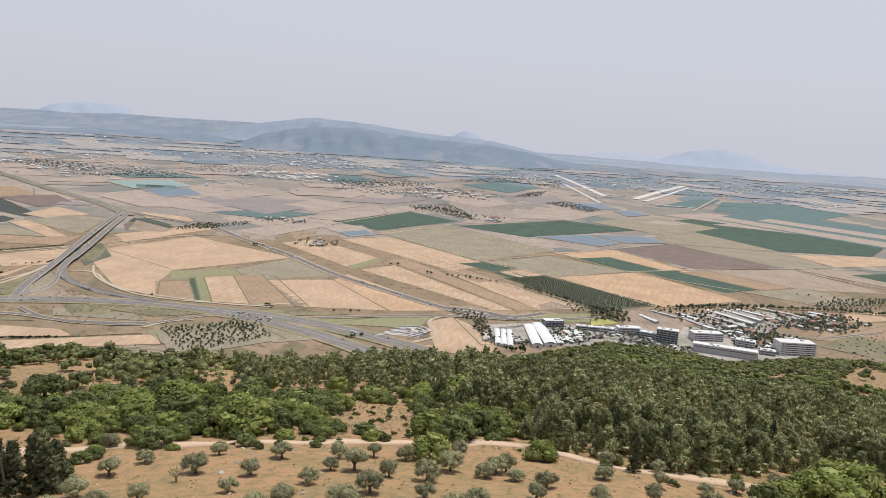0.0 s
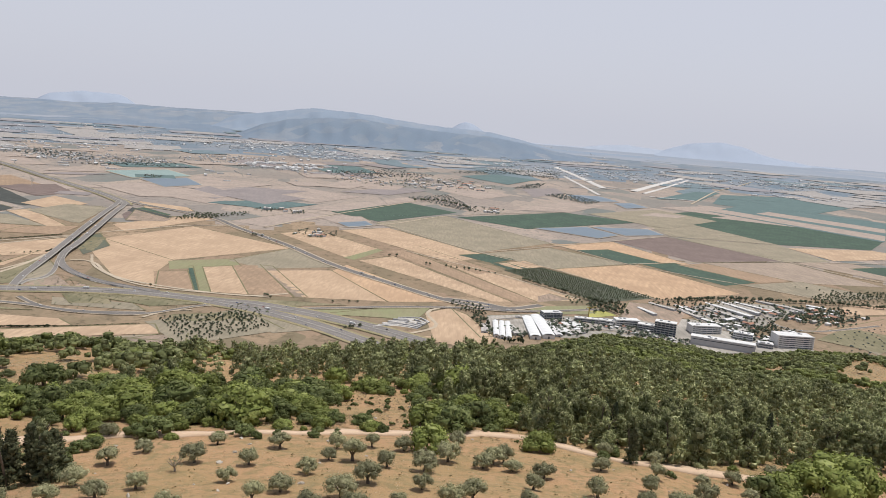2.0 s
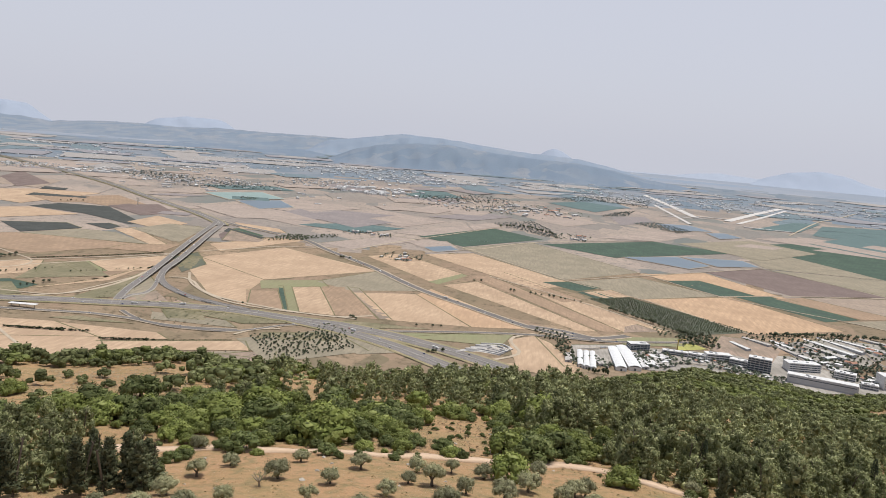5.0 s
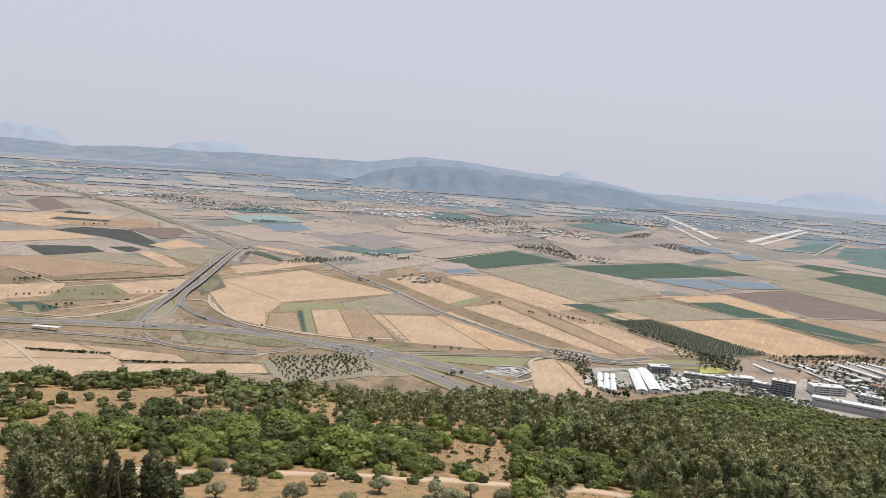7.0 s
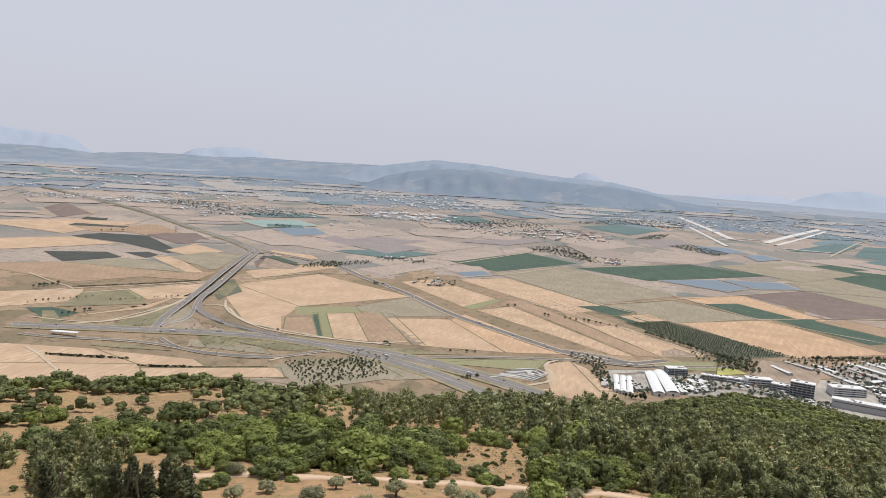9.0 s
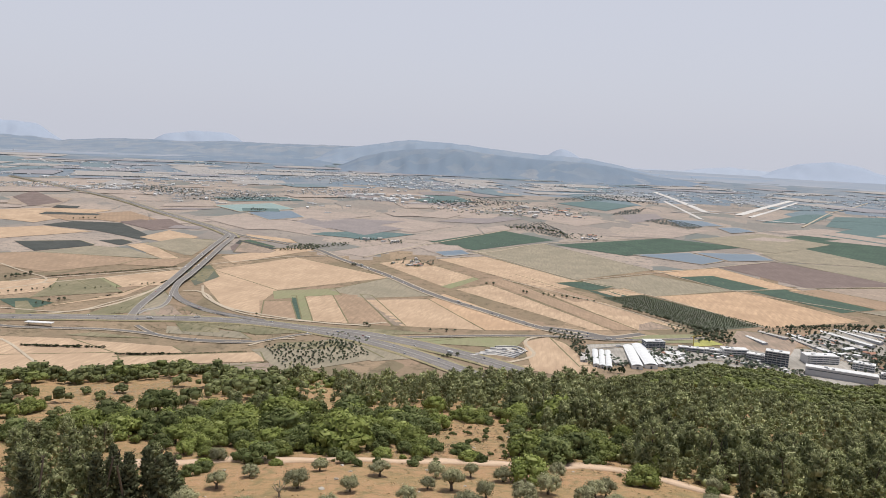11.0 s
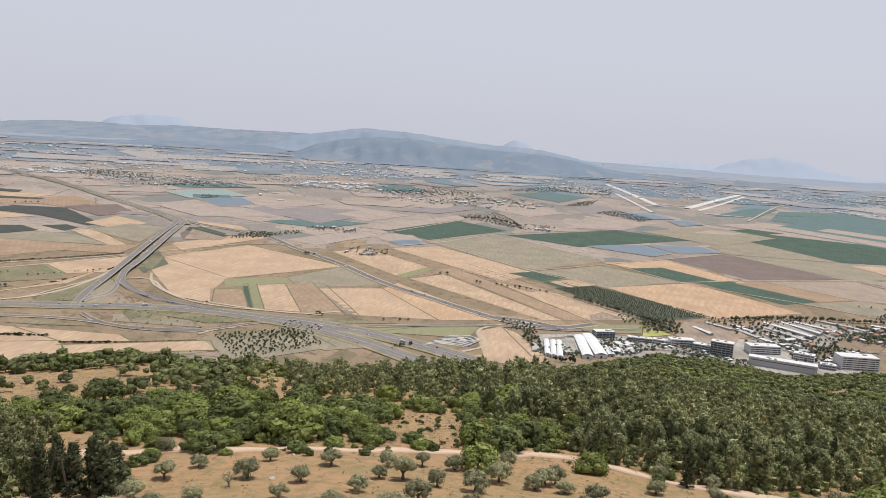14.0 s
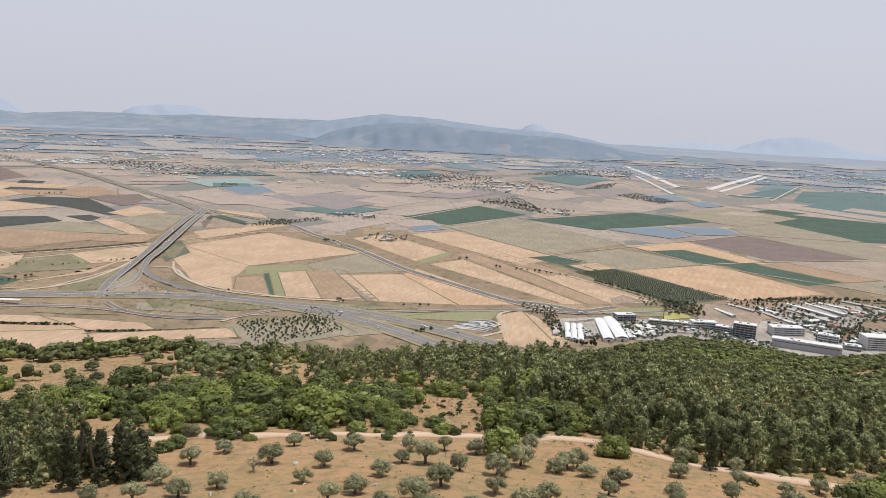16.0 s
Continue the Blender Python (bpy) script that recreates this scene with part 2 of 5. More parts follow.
# ---- ground: one sheet to the horizon ----
def ground_sheet():
    az = np.concatenate([np.arange(-60, 60, 0.6), np.arange(60, 300.1, 4.0)])
    rings = [0.0, 1.5] + list(np.arange(4, 80, 8)) + list(np.arange(80, 460, 2.5)) + list(np.geomspace(460, 25500, 130))
    verts, uv, faces, index = [], [], [], []
    for d in rings:
        for t in az:
            x, y = d * math.sin(radians(t)), d * math.cos(radians(t))
            z = soil(x, y)
            verts.append(place(x, y, z - (0.25 if d > 1200 else 0) - (0.4 if d > 3000 else 0)))
            uv.append((x / 1000, y / 1000))
    w = len(az)
    for i in range(len(rings) - 1):
        for j in range(w - 1):
            a = i * w + j
            faces.append((a, a + 1, a + w + 1, a + w))
            d = rings[i]
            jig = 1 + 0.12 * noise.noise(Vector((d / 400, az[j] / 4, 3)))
            # bands past 2.9 km carry more and more haze in their colours
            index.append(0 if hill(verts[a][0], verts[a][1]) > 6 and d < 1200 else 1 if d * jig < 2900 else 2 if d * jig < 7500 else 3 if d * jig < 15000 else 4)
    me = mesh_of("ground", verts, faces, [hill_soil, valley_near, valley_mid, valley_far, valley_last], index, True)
    layer = me.uv_layers.new(name="plan")
    loops = np.empty(len(me.loops), dtype=np.int32)
    me.loops.foreach_get("vertex_index", loops)
    layer.data.foreach_set("uv", np.array(uv)[loops].ravel())
    level(me, [(0, 0, 1) if math.hypot(*p) > 1.35 else tuple(v.normal) for p, v in zip(uv, me.vertices)])
    tagged(new("ground", me), "dry hillside falling to a wide patchwork valley floor", "ground", kind="structure")


def level(me, normals=None):
    """Shade drawn-in land by the slope that it really has."""
    me.normals_split_custom_set_from_vertices(normals or [(0, 0, 1)] * len(me.vertices))
    return me


ground_sheet()


def patch(name, corners, lift, mat):
    """A four-cornered piece of land, laid over the ground in plan metres."""
    corners = list(corners)
    a, b, c, d = [Vector((*p, 0)) for p in corners]
    nu = max(2, min(24, int(max((b - a).length, (c - d).length) / 40)))
    nv = max(2, min(24, int(max((d - a).length, (c - b).length) / 40)))
    verts, uv, faces = [], [], []
    for i in range(nv + 1):
        for j in range(nu + 1):
            u, w = j / nu, i / nv
            p = (a * (1 - u) + b * u) * (1 - w) + (d * (1 - u) + c * u) * w
            wob = noise.noise_vector(p / 60) * 5.0 * (0.4 if (i in (0, nv) or j in (0, nu)) else 0.0) * max(1, p.length / 2500)
            q = (p.x + wob.x, p.y + wob.y)
            verts.append(place(*q, lift * max(1.0, p.length / 2500)))
            uv.append((q[0] / 1000, q[1] / 1000))
    w = nu + 1
    for i in range(nv):
        for j in range(nu):
            k = i * w + j
            faces.append((k, k + 1, k + w + 1, k + w))
    if sum(p[0] * q[1] - q[0] * p[1] for p, q in zip(corners, corners[1:] + corners[:1])) < 0:
        faces = [f[::-1] for f in faces]
    me = mesh_of(name, verts, faces, [mat], None, False)
    layer = me.uv_layers.new(name="plan")
    loops = np.empty(len(me.loops), dtype=np.int32)
    me.loops.foreach_get("vertex_index", loops)
    layer.data.foreach_set("uv", np.array(uv)[loops].ravel())
    return new(name, level(me))


FIELD_LABEL = {"dark": "very dark grey-green crop field on the valley floor", "amber": "orange-tinted harvested grain field on the valley floor",
    "straw": "harvested golden straw field on the valley floor", "stubble": "brownish mown stubble field on the valley floor",
    "pale": "bleached pale stubble field on the valley floor", "dry": "dry grey-green grass field on the valley floor",
    "bare": "bare reddish earth plot on the valley floor", "tilled": "dark purple-brown tilled field on the valley floor",
    "crop": "irrigated dark green crop field on the valley floor", "meadow": "yellow-green meadow strip on the valley floor",
    "orchard": "dark green orchard plot with rows of trees", "yard": "pale paved yard of the business park", "rape": "small bright yellow flowering field",
    "far_straw": "pale stubble field far out on the plain, tinted with painted haze", "far_tilled": "dull brown tilled field far out on the plain, tinted with painted haze",
    "far_crop": "green crop field far out on the plain, tinted with painted haze",
    "scrub": "olive-green weedy ground beside the roads",
    "faint_straw": "stubble field at the plain's far end, greyed with painted haze", "faint_tilled": "tilled field at the plain's far end, greyed with painted haze",
    "faint_crop": "crop field at the plain's far end, greyed with painted haze"}
laid = [0]


def field(kind, *corners):
    laid[0] += 1
    mid = Vector((sum(p[0] for p in corners) / 4, sum(p[1] for p in corners) / 4))
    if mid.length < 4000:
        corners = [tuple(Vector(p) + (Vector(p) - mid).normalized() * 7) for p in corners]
    # past 7 km the copy with more painted haze takes over
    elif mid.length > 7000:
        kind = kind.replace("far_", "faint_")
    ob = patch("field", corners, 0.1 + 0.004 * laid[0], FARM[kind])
    if max(math.hypot(*p) for p in corners) < 3600:
        for p, q in list(zip(corners[:2], corners[1:3]))[laid[0] % 2:]:
            strip = ribbon("weedy_margin", smooth_line([p, q], 60), 0, 3.2, 0.3 + 0.004 * laid[0], 0.3, margin_weeds)
            child("weedy_margin", strip, ob, "dark weedy strip along the field's edge")
    return tagged(ob, FIELD_LABEL[kind], "field", "fields of the valley", "structure")


def pond(kind, *corners):
    laid[0] += 1
    bank = patch("pond_bank", corners, 0.6 + 0.003 * laid[0], gravel)
    tagged(bank, "pale gravel bank round a reservoir", "bank", kind="structure")
    mid = [sum(p[0] for p in corners) / 4, sum(p[1] for p in corners) / 4]
    inner = [(mid[0] + 0.95 * (p[0] - mid[0]), mid[1] + 0.95 * (p[1] - mid[1])) for p in corners]
    laid[0] += 1
    ob = patch("water", inner, 0.8 + 0.003 * laid[0], WATER[kind])
    return tagged(ob, "still reservoir with greenish water" if kind == "algae" else "still blue-grey reservoir water", "water", kind="structure")


def smooth_line(points, step=25.0):
    """Points along a rounded line through the given ones."""
    p = [Vector((*q, 0)) for q in points]
    p = [2 * p[0] - p[1]] + p + [2 * p[-1] - p[-2]]
    got = []
    for a, b, c, d in zip(p, p[1:], p[2:], p[3:]):
        k = max(2, int((c - b).length / step))
        for i in range(k):
            t = i / k
            got.append(0.5 * ((2 * b) + (c - a) * t + (2 * a - 5 * b + 4 * c - d) * t * t + (3 * b - a - 3 * c + d) * t ** 3))
    return got + [p[-2]]


def ribbon(name, line, offset, width, lift, thick, mat, ground=None):
    """A band of given width beside a line, with a flat top and sides."""
    verts, faces = [], []
    for i, p in enumerate(line):
        way = (line[min(i + 1, len(line) - 1)] - line[max(i - 1, 0)]).normalized()
        side = Vector((way.y, -way.x, 0))
        for s, down in ((-0.5, thick), (-0.5, 0), (0.5, 0), (0.5, thick)):
            q = p + side * (offset + s * width)
            h = lift(i) if callable(lift) else lift
            base = ground(q.x, q.y) if ground else 0.0
            verts.append(place(q.x, q.y, base + (h - down) * max(1.0, p.length / 2500)))
    for i in range(len(line) - 1):
        k = 4 * i
        for j in range(3):
            faces.append((k + j, k + 1 + j, k + 5 + j, k + 4 + j))
        faces.append((k + 3, k, k + 4, k + 7))
    me = mesh_of(name, verts, faces, [mat], None, True)
    return me if ground else level(me)


def child(name, me, parent, label=""):
    ob = new(name, me)
    ob.parent = parent
    return tagged(ob, label)


road_lines = []


def highway(points, width, lift):
    """A dual carriageway on the valley floor."""
    laid[0] += 1
    line = smooth_line(points)
    root = tagged(new("highway"), "grey dual carriageway with dry verges and a median", "road", kind="structure")
    up = lift + 0.003 * laid[0]
    child("verge", ribbon("verge", line, 0, width * 1.35, up - 0.3, 1, verge), root)
    for s in (-1, 1):
        child("carriageway", ribbon("carriageway", line, s * width * 0.27, width * 0.43, up, 1.0, asphalt), root)
        child("edge_line", ribbon("edge_line", line, s * width * 0.475, 0.5, up + 0.12, 0.3, gravel), root)
        child("lane_line", ribbon("lane_line", line, s * width * 0.27, 0.3, up + 0.06, 0.2, gravel), root)
    child("median", ribbon("median", line, 0, width * 0.06, up + 0.5, 1.0, concrete), root, "pale concrete median barrier")
    road_lines.append((line, width, [up] * len(line)))


def flyover(points, width):
    """A raised one-way deck with parapets, on piers; each point has its height."""
    laid[0] += 1
    flat_line = smooth_line([p[:2] for p in points])
    rise = [p[2] for p in points]
    whole = [Vector(p[:2]) for p in points]
    run = [0.0]
    for a, b in zip(whole, whole[1:]):
        run.append(run[-1] + (b - a).length)
    gone, high = 0.0, []
    for a, b in zip([flat_line[0]] + flat_line, flat_line):
        gone += (b - a).length
        high.append(float(np.interp(gone, run, rise)) + 0.003 * laid[0])
    root = tagged(new("flyover"), "raised grey motorway deck on concrete piers", "road", kind="structure")
    child("deck", ribbon("deck", flat_line, 0, width, lambda i: high[i], 1.8, asphalt), root)
    for s in (-1, 1):
        child("parapet", ribbon("parapet", flat_line, s * (width / 2 + 0.2), 0.9, lambda i: high[i] + 0.9, 2.6, concrete), root, "pale concrete parapet")
    for i in range(1, len(flat_line) - 1, 2):
        if high[i] > 4:
            p, way = flat_line[i], flat_line[i + 1] - flat_line[i]
            pier = part("pier", boxed(0, 0, -high[i] - 1, 2.4, width * 0.5, high[i] - 0.4, 0.2), concrete, root)
            pier.matrix_basis = stand(p.x, p.y, high[i], math.degrees(math.atan2(way.y, way.x)))
    road_lines.append((flat_line, width, high))


def road(points, width, lift):
    laid[0] += 1
    line = smooth_line(points)
    root = tagged(new("road"), "worn grey asphalt road with pale gravel shoulders", "road", kind="structure")
    up = 1.0 + 0.003 * laid[0]
    child("shoulder", ribbon("shoulder", line, 0, width * 1.5, up, 0.6, gravel), root)
    child("surface", ribbon("surface", line, 0, width, up + 0.15, 0.5, asphalt_old), root)
    road_lines.append((line, width, [up + 0.15] * len(line)))


def track(points, width, lift):
    laid[0] += 1
    ob = new("farm_track", ribbon("farm_track", smooth_line(points), 0, width, 0.7 + 0.003 * laid[0], 0.5, gravel))
    tagged(ob, "pale gravel farm track between fields", "track", kind="structure")


def runway(points, width, lift):
    laid[0] += 1
    ob = new("runway", ribbon("runway", smooth_line(points, 120), 0, width, 1.4, 1, runway_concrete))
    tagged(ob, "pale concrete airfield runway on the plain", "runway", kind="structure")


def hill_range(name, dist, depth, mat, *skyline):
    """Rising ground far off, given by the heights of its skyline in degrees along its bearings."""
    bearings = np.arange(skyline[0][0], skyline[-1][0], 0.12)
    verts, true, faces = [], [], []
    rows = 14
    for r in range(rows + 1):
        u = r / rows
        for t in bearings:
            top = steps(t, skyline)
            ends = max(0.0, min(1.0, (t - bearings[0]) / 2.5, (bearings[-1] - t) / 2.5))
            top += 0.05 * noise.noise(Vector((t * 1.3, dist / 999, 0))) + 0.02 * noise.noise(Vector((t * 6, dist / 999, 5)))
            crest_h = EYE + (dist + depth) * math.tan(radians(top))
            crest_h = max(crest_h, 12.0) * ends * ends * (3 - 2 * ends)
            bulge = 0.5 - 0.5 * math.cos(math.pi * u)
            rough = noise.noise(Vector((t * 1.1, u * 2.5, dist / 500))) * math.sin(math.pi * u)
            h = crest_h * (bulge + 0.16 * rough)
            d = dist + depth * u
            true.append((d * math.sin(radians(t)), d * math.cos(radians(t)), h - 8))
            verts.append(place(*true[-1]))
    w = len(bearings)
    for r in range(rows):
        for j in range(w - 1):
            k = r * w + j
            faces.append((k, k + 1, k + w + 1, k + w))
    slopes = [tuple(v.normal) for v in mesh_of(name, true, faces, []).vertices]
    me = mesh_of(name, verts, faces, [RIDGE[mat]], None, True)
    loops = np.empty(len(me.loops), dtype=np.int32)
    me.loops.foreach_get("vertex_index", loops)
    me.uv_layers.new(name="plan").data.foreach_set("uv", (np.array(true)[:, :2] / 1000)[loops].ravel())
    ob = new(name, level(me, slopes))
    tagged(ob, {"mountain": "faint blue mountain on the horizon", "plateau": "long upland along the horizon, painted in haze blue",
                "hill": "wooded hill range beyond the plain, painted in haze blue"}[name], name, kind="structure")



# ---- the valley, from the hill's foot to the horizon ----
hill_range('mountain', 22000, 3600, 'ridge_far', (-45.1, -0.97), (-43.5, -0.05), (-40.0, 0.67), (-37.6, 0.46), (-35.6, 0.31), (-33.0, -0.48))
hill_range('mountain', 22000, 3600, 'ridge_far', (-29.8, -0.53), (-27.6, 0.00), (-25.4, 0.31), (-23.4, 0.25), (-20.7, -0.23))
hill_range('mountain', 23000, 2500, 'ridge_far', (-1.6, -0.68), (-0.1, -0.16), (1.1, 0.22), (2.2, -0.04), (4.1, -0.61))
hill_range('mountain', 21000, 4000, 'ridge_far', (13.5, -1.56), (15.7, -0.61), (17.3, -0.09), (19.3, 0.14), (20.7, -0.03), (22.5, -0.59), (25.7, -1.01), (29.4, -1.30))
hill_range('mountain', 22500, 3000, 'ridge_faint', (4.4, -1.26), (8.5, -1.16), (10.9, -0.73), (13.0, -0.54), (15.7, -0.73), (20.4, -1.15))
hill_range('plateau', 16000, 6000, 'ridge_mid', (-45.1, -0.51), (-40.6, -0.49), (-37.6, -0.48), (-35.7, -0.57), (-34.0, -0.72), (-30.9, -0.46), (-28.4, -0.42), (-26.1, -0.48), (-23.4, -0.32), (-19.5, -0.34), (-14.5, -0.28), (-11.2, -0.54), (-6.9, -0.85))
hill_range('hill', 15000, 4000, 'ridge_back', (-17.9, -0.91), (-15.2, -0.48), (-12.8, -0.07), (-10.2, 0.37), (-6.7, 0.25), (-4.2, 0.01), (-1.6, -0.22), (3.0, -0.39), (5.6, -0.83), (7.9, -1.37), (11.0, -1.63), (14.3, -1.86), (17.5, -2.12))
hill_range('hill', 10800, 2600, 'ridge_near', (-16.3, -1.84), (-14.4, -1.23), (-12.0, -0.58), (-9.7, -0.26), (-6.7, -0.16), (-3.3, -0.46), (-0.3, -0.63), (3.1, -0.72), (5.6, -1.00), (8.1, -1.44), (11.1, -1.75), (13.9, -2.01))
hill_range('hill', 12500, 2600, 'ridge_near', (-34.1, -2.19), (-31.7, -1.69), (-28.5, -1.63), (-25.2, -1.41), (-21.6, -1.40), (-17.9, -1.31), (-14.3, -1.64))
field('straw', (-1036, 2308), (-883, 2672), (-482, 2391), (-743, 2065))
field('straw', (-980, 2103), (-1036, 2308), (-743, 2065), (-728, 1916))
field('straw', (-980, 2103), (-728, 1916), (-665, 1740), (-798, 1832))
field('stubble', (-726, 1902), (-655, 1936), (-575, 1745), (-662, 1741))
field('meadow', (-737, 2050), (-597, 2141), (-552, 2054), (-700, 1950))
field('crop', (-671, 1992), (-661, 2004), (-561, 1744), (-575, 1745))
field('meadow', (-652, 1984), (-637, 2005), (-533, 1741), (-556, 1739))
field('straw', (-632, 1999), (-570, 2047), (-447, 1745), (-529, 1742))
field('stubble', (-567, 2048), (-503, 2090), (-341, 1749), (-444, 1745))
field('bare', (-498, 2083), (-463, 2080), (-311, 1764), (-337, 1756))
field('straw', (-463, 2015), (-302, 2082), (-124, 1775), (-316, 1757))
field('dry', (-595, 2124), (-475, 2383), (-292, 2145), (-480, 2048))
field('amber', (-295, 2077), (-268, 2181), (29, 1823), (-116, 1778))
field('straw', (-571, 2674), (-474, 2810), (-217, 2508), (-296, 2312))
field('meadow', (-294, 2303), (-215, 2497), (-194, 2472), (-260, 2277))
field('straw', (-241, 2266), (-147, 2384), (183, 1877), (135, 1862))
field('stubble', (-171, 2460), (-119, 2527), (250, 1898), (193, 1880))
field('straw', (16, 2329), (201, 2209), (367, 1953), (253, 1898))
field('stubble', (-117, 2563), (-75, 2619), (171, 2267), (108, 2201))
field('straw', (-381, 2858), (-215, 3008), (152, 2541), (37, 2357))
field('bare', (271, 1956), (299, 1998), (344, 1946), (256, 1893))
field('dry', (-276, 3131), (8, 3554), (420, 2937), (115, 2582))
field('crop', (-501, 3399), (-190, 4010), (57, 3723), (-272, 3188))
field('crop', (66, 3545), (650, 4116), (998, 3902), (370, 3315))
field('dry', (1011, 3955), (1237, 4234), (1527, 3433), (1040, 3441))
field('crop', (1105, 4315), (1591, 4795), (2297, 3939), (1984, 3492))
field('crop', (1237, 4234), (1342, 4377), (1984, 3492), (1527, 3433))
field('tilled', (722, 3138), (1005, 3405), (1337, 2946), (927, 2744))
field('dry', (1043, 3407), (1518, 3412), (1556, 3023), (1336, 2909))
field('amber', (426, 2898), (704, 3099), (904, 2635), (725, 2619))
field('crop', (510, 2802), (637, 2883), (775, 2672), (652, 2580))
field('crop', (704, 2600), (836, 2674), (1012, 2411), (884, 2323))
field('dry', (154, 2576), (406, 2808), (638, 2585), (367, 2388))
field('crop', (62, 2503), (149, 2562), (241, 2501), (164, 2408))
field('crop', (169, 2389), (217, 2428), (284, 2366), (217, 2312))
field('straw', (187, 2397), (277, 2483), (327, 2402), (234, 2328))
field('orchard', (198, 2296), (325, 2382), (594, 2052), (420, 1944))
field('amber', (372, 2380), (675, 2578), (888, 2205), (603, 2041))
field('stubble', (841, 2643), (957, 2722), (1162, 2491), (1029, 2417))
field('pale', (961, 2735), (1343, 2899), (1491, 2514), (1192, 2474))
field('dry', (953, 2347), (1197, 2485), (1374, 2308), (1169, 2205))
field('straw', (1538, 3341), (1973, 3471), (2130, 3326), (1593, 3051))
field('pale', (1369, 2910), (1617, 3009), (1823, 2830), (1601, 2598))
field('crop', (1566, 2868), (1744, 2960), (1841, 2858), (1660, 2697))
field('far_crop', (2380, 6597), (3082, 6924), (3334, 6228), (2544, 5261))
field('far_crop', (1936, 5523), (2380, 6597), (2544, 5261), (2342, 5203))
field('far_straw', (-616, 3440), (-216, 4303), (-151, 4157), (-478, 3414))
field('far_straw', (354, 4063), (726, 4747), (1007, 4737), (684, 4137))
field('far_crop', (168, 7978), (659, 7973), (843, 6700), (541, 6276))
field('far_crop', (1974, 6601), (2369, 7304), (2527, 7059), (1972, 5982))
field('far_crop', (2526, 8180), (2919, 8731), (2867, 8030), (2407, 7337))
field('far_crop', (-1011, 3441), (-867, 3646), (-615, 3611), (-765, 3278))
field('far_straw', (-1663, 3748), (-1558, 4098), (-974, 3543), (-1012, 3319))
field('far_straw', (-1113, 4042), (-896, 4453), (-458, 4122), (-627, 3680))
field('far_tilled', (-1280, 3904), (-1138, 4129), (-846, 3924), (-993, 3610))
field('far_straw', (926, 3607), (1013, 3735), (1027, 3680), (940, 3556))
field('far_straw', (1384, 4890), (1856, 5313), (2232, 4910), (1825, 4525))
field('far_straw', (1577, 4489), (1731, 4639), (2515, 4323), (2393, 4108))
field('far_straw', (2048, 4954), (2192, 5075), (2779, 4790), (2650, 4563))
field('far_straw', (3470, 7841), (4060, 8475), (3704, 6857), (3390, 6445))
field('far_straw', (-193, 5113), (36, 5570), (418, 4890), (204, 4510))
field('far_tilled', (549, 5515), (844, 5866), (837, 5381), (568, 4926))
field('far_straw', (-2053, 3572), (-1938, 3821), (-1651, 3659), (-1799, 3301))
field('straw', (-1133, 2598), (-1006, 2878), (-873, 2903), (-1038, 2467))
field('tilled', (-1200, 2835), (-1231, 3004), (-1042, 2858), (-1138, 2703))
field('crop', (-1231, 3004), (-1211, 3057), (-1060, 2918), (-1059, 2847))
field('straw', (-1303, 3238), (-1082, 3162), (-1013, 3061), (-1204, 3062))
field('far_straw', (-804, 2890), (-611, 3309), (-475, 3227), (-663, 2804))
field('far_straw', (-547, 3224), (-361, 3293), (-296, 3138), (-422, 3033))
field('dark', (-2204, 3125), (-2182, 3306), (-1969, 3354), (-1908, 3050))
field('dark', (-1908, 3050), (-1969, 3354), (-1573, 2928), (-1601, 2872))
field('dark', (-1966, 2621), (-1784, 2736), (-1670, 2649), (-1758, 2441))
field('dark', (-1716, 2772), (-1666, 2838), (-1592, 2780), (-1587, 2691))
field('straw', (-1564, 2703), (-1529, 2794), (-1240, 2480), (-1282, 2447))
field('dry', (-1521, 2761), (-1448, 2954), (-1359, 3002), (-1255, 2561))
field('stubble', (-1968, 2223), (-1745, 2416), (-1276, 2436), (-1480, 2098))
field('dry', (-1745, 2416), (-1662, 2619), (-1518, 2623), (-1296, 2454))
field('straw', (-2428, 2749), (-2184, 3085), (-1906, 3005), (-2174, 2459))
field('stubble', (-2368, 3497), (-2230, 3886), (-1787, 3468), (-1981, 3375))
field('straw', (-2960, 3356), (-2651, 3818), (-2333, 3891), (-2292, 3179))
field('pale', (-3008, 3890), (-3289, 4460), (-2898, 4396), (-2689, 3873))
field('straw', (-1636, 2935), (-1649, 3201), (-1440, 3042), (-1459, 2831))
field('tilled', (-2006, 3418), (-1870, 3631), (-1646, 3358), (-1711, 3165))
field('far_straw', (-3084, 5006), (-3006, 5240), (-2405, 4595), (-2561, 4463))
field('far_straw', (-1720, 3730), (-1608, 3942), (-1221, 3670), (-1131, 3400))
field('far_crop', (-6028, 9279), (-6111, 10067), (-4689, 7831), (-4538, 7221))
field('far_crop', (-7789, 10104), (-7377, 10522), (-5345, 8066), (-5228, 6774))
field('far_straw', (-7926, 10401), (-8747, 12177), (-7660, 11063), (-7010, 9755))
field('far_straw', (-4805, 9331), (-5130, 11019), (-3957, 8731), (-3853, 7994))
field('far_straw', (-3956, 6167), (-4000, 6679), (-3445, 6095), (-3343, 5580))
field('straw', (-1272, 2059), (-1132, 2271), (-1049, 2041), (-1150, 1955))
field('meadow', (-1275, 1979), (-1272, 2059), (-1154, 1954), (-1207, 1898))
field('stubble', (-1311, 1857), (-1335, 2013), (-1200, 1900), (-1241, 1779))
field('straw', (-1601, 1804), (-1379, 2005), (-1296, 1846), (-1447, 1628))
field('crop', (-1329, 1708), (-1283, 1740), (-1196, 1713), (-1201, 1616))
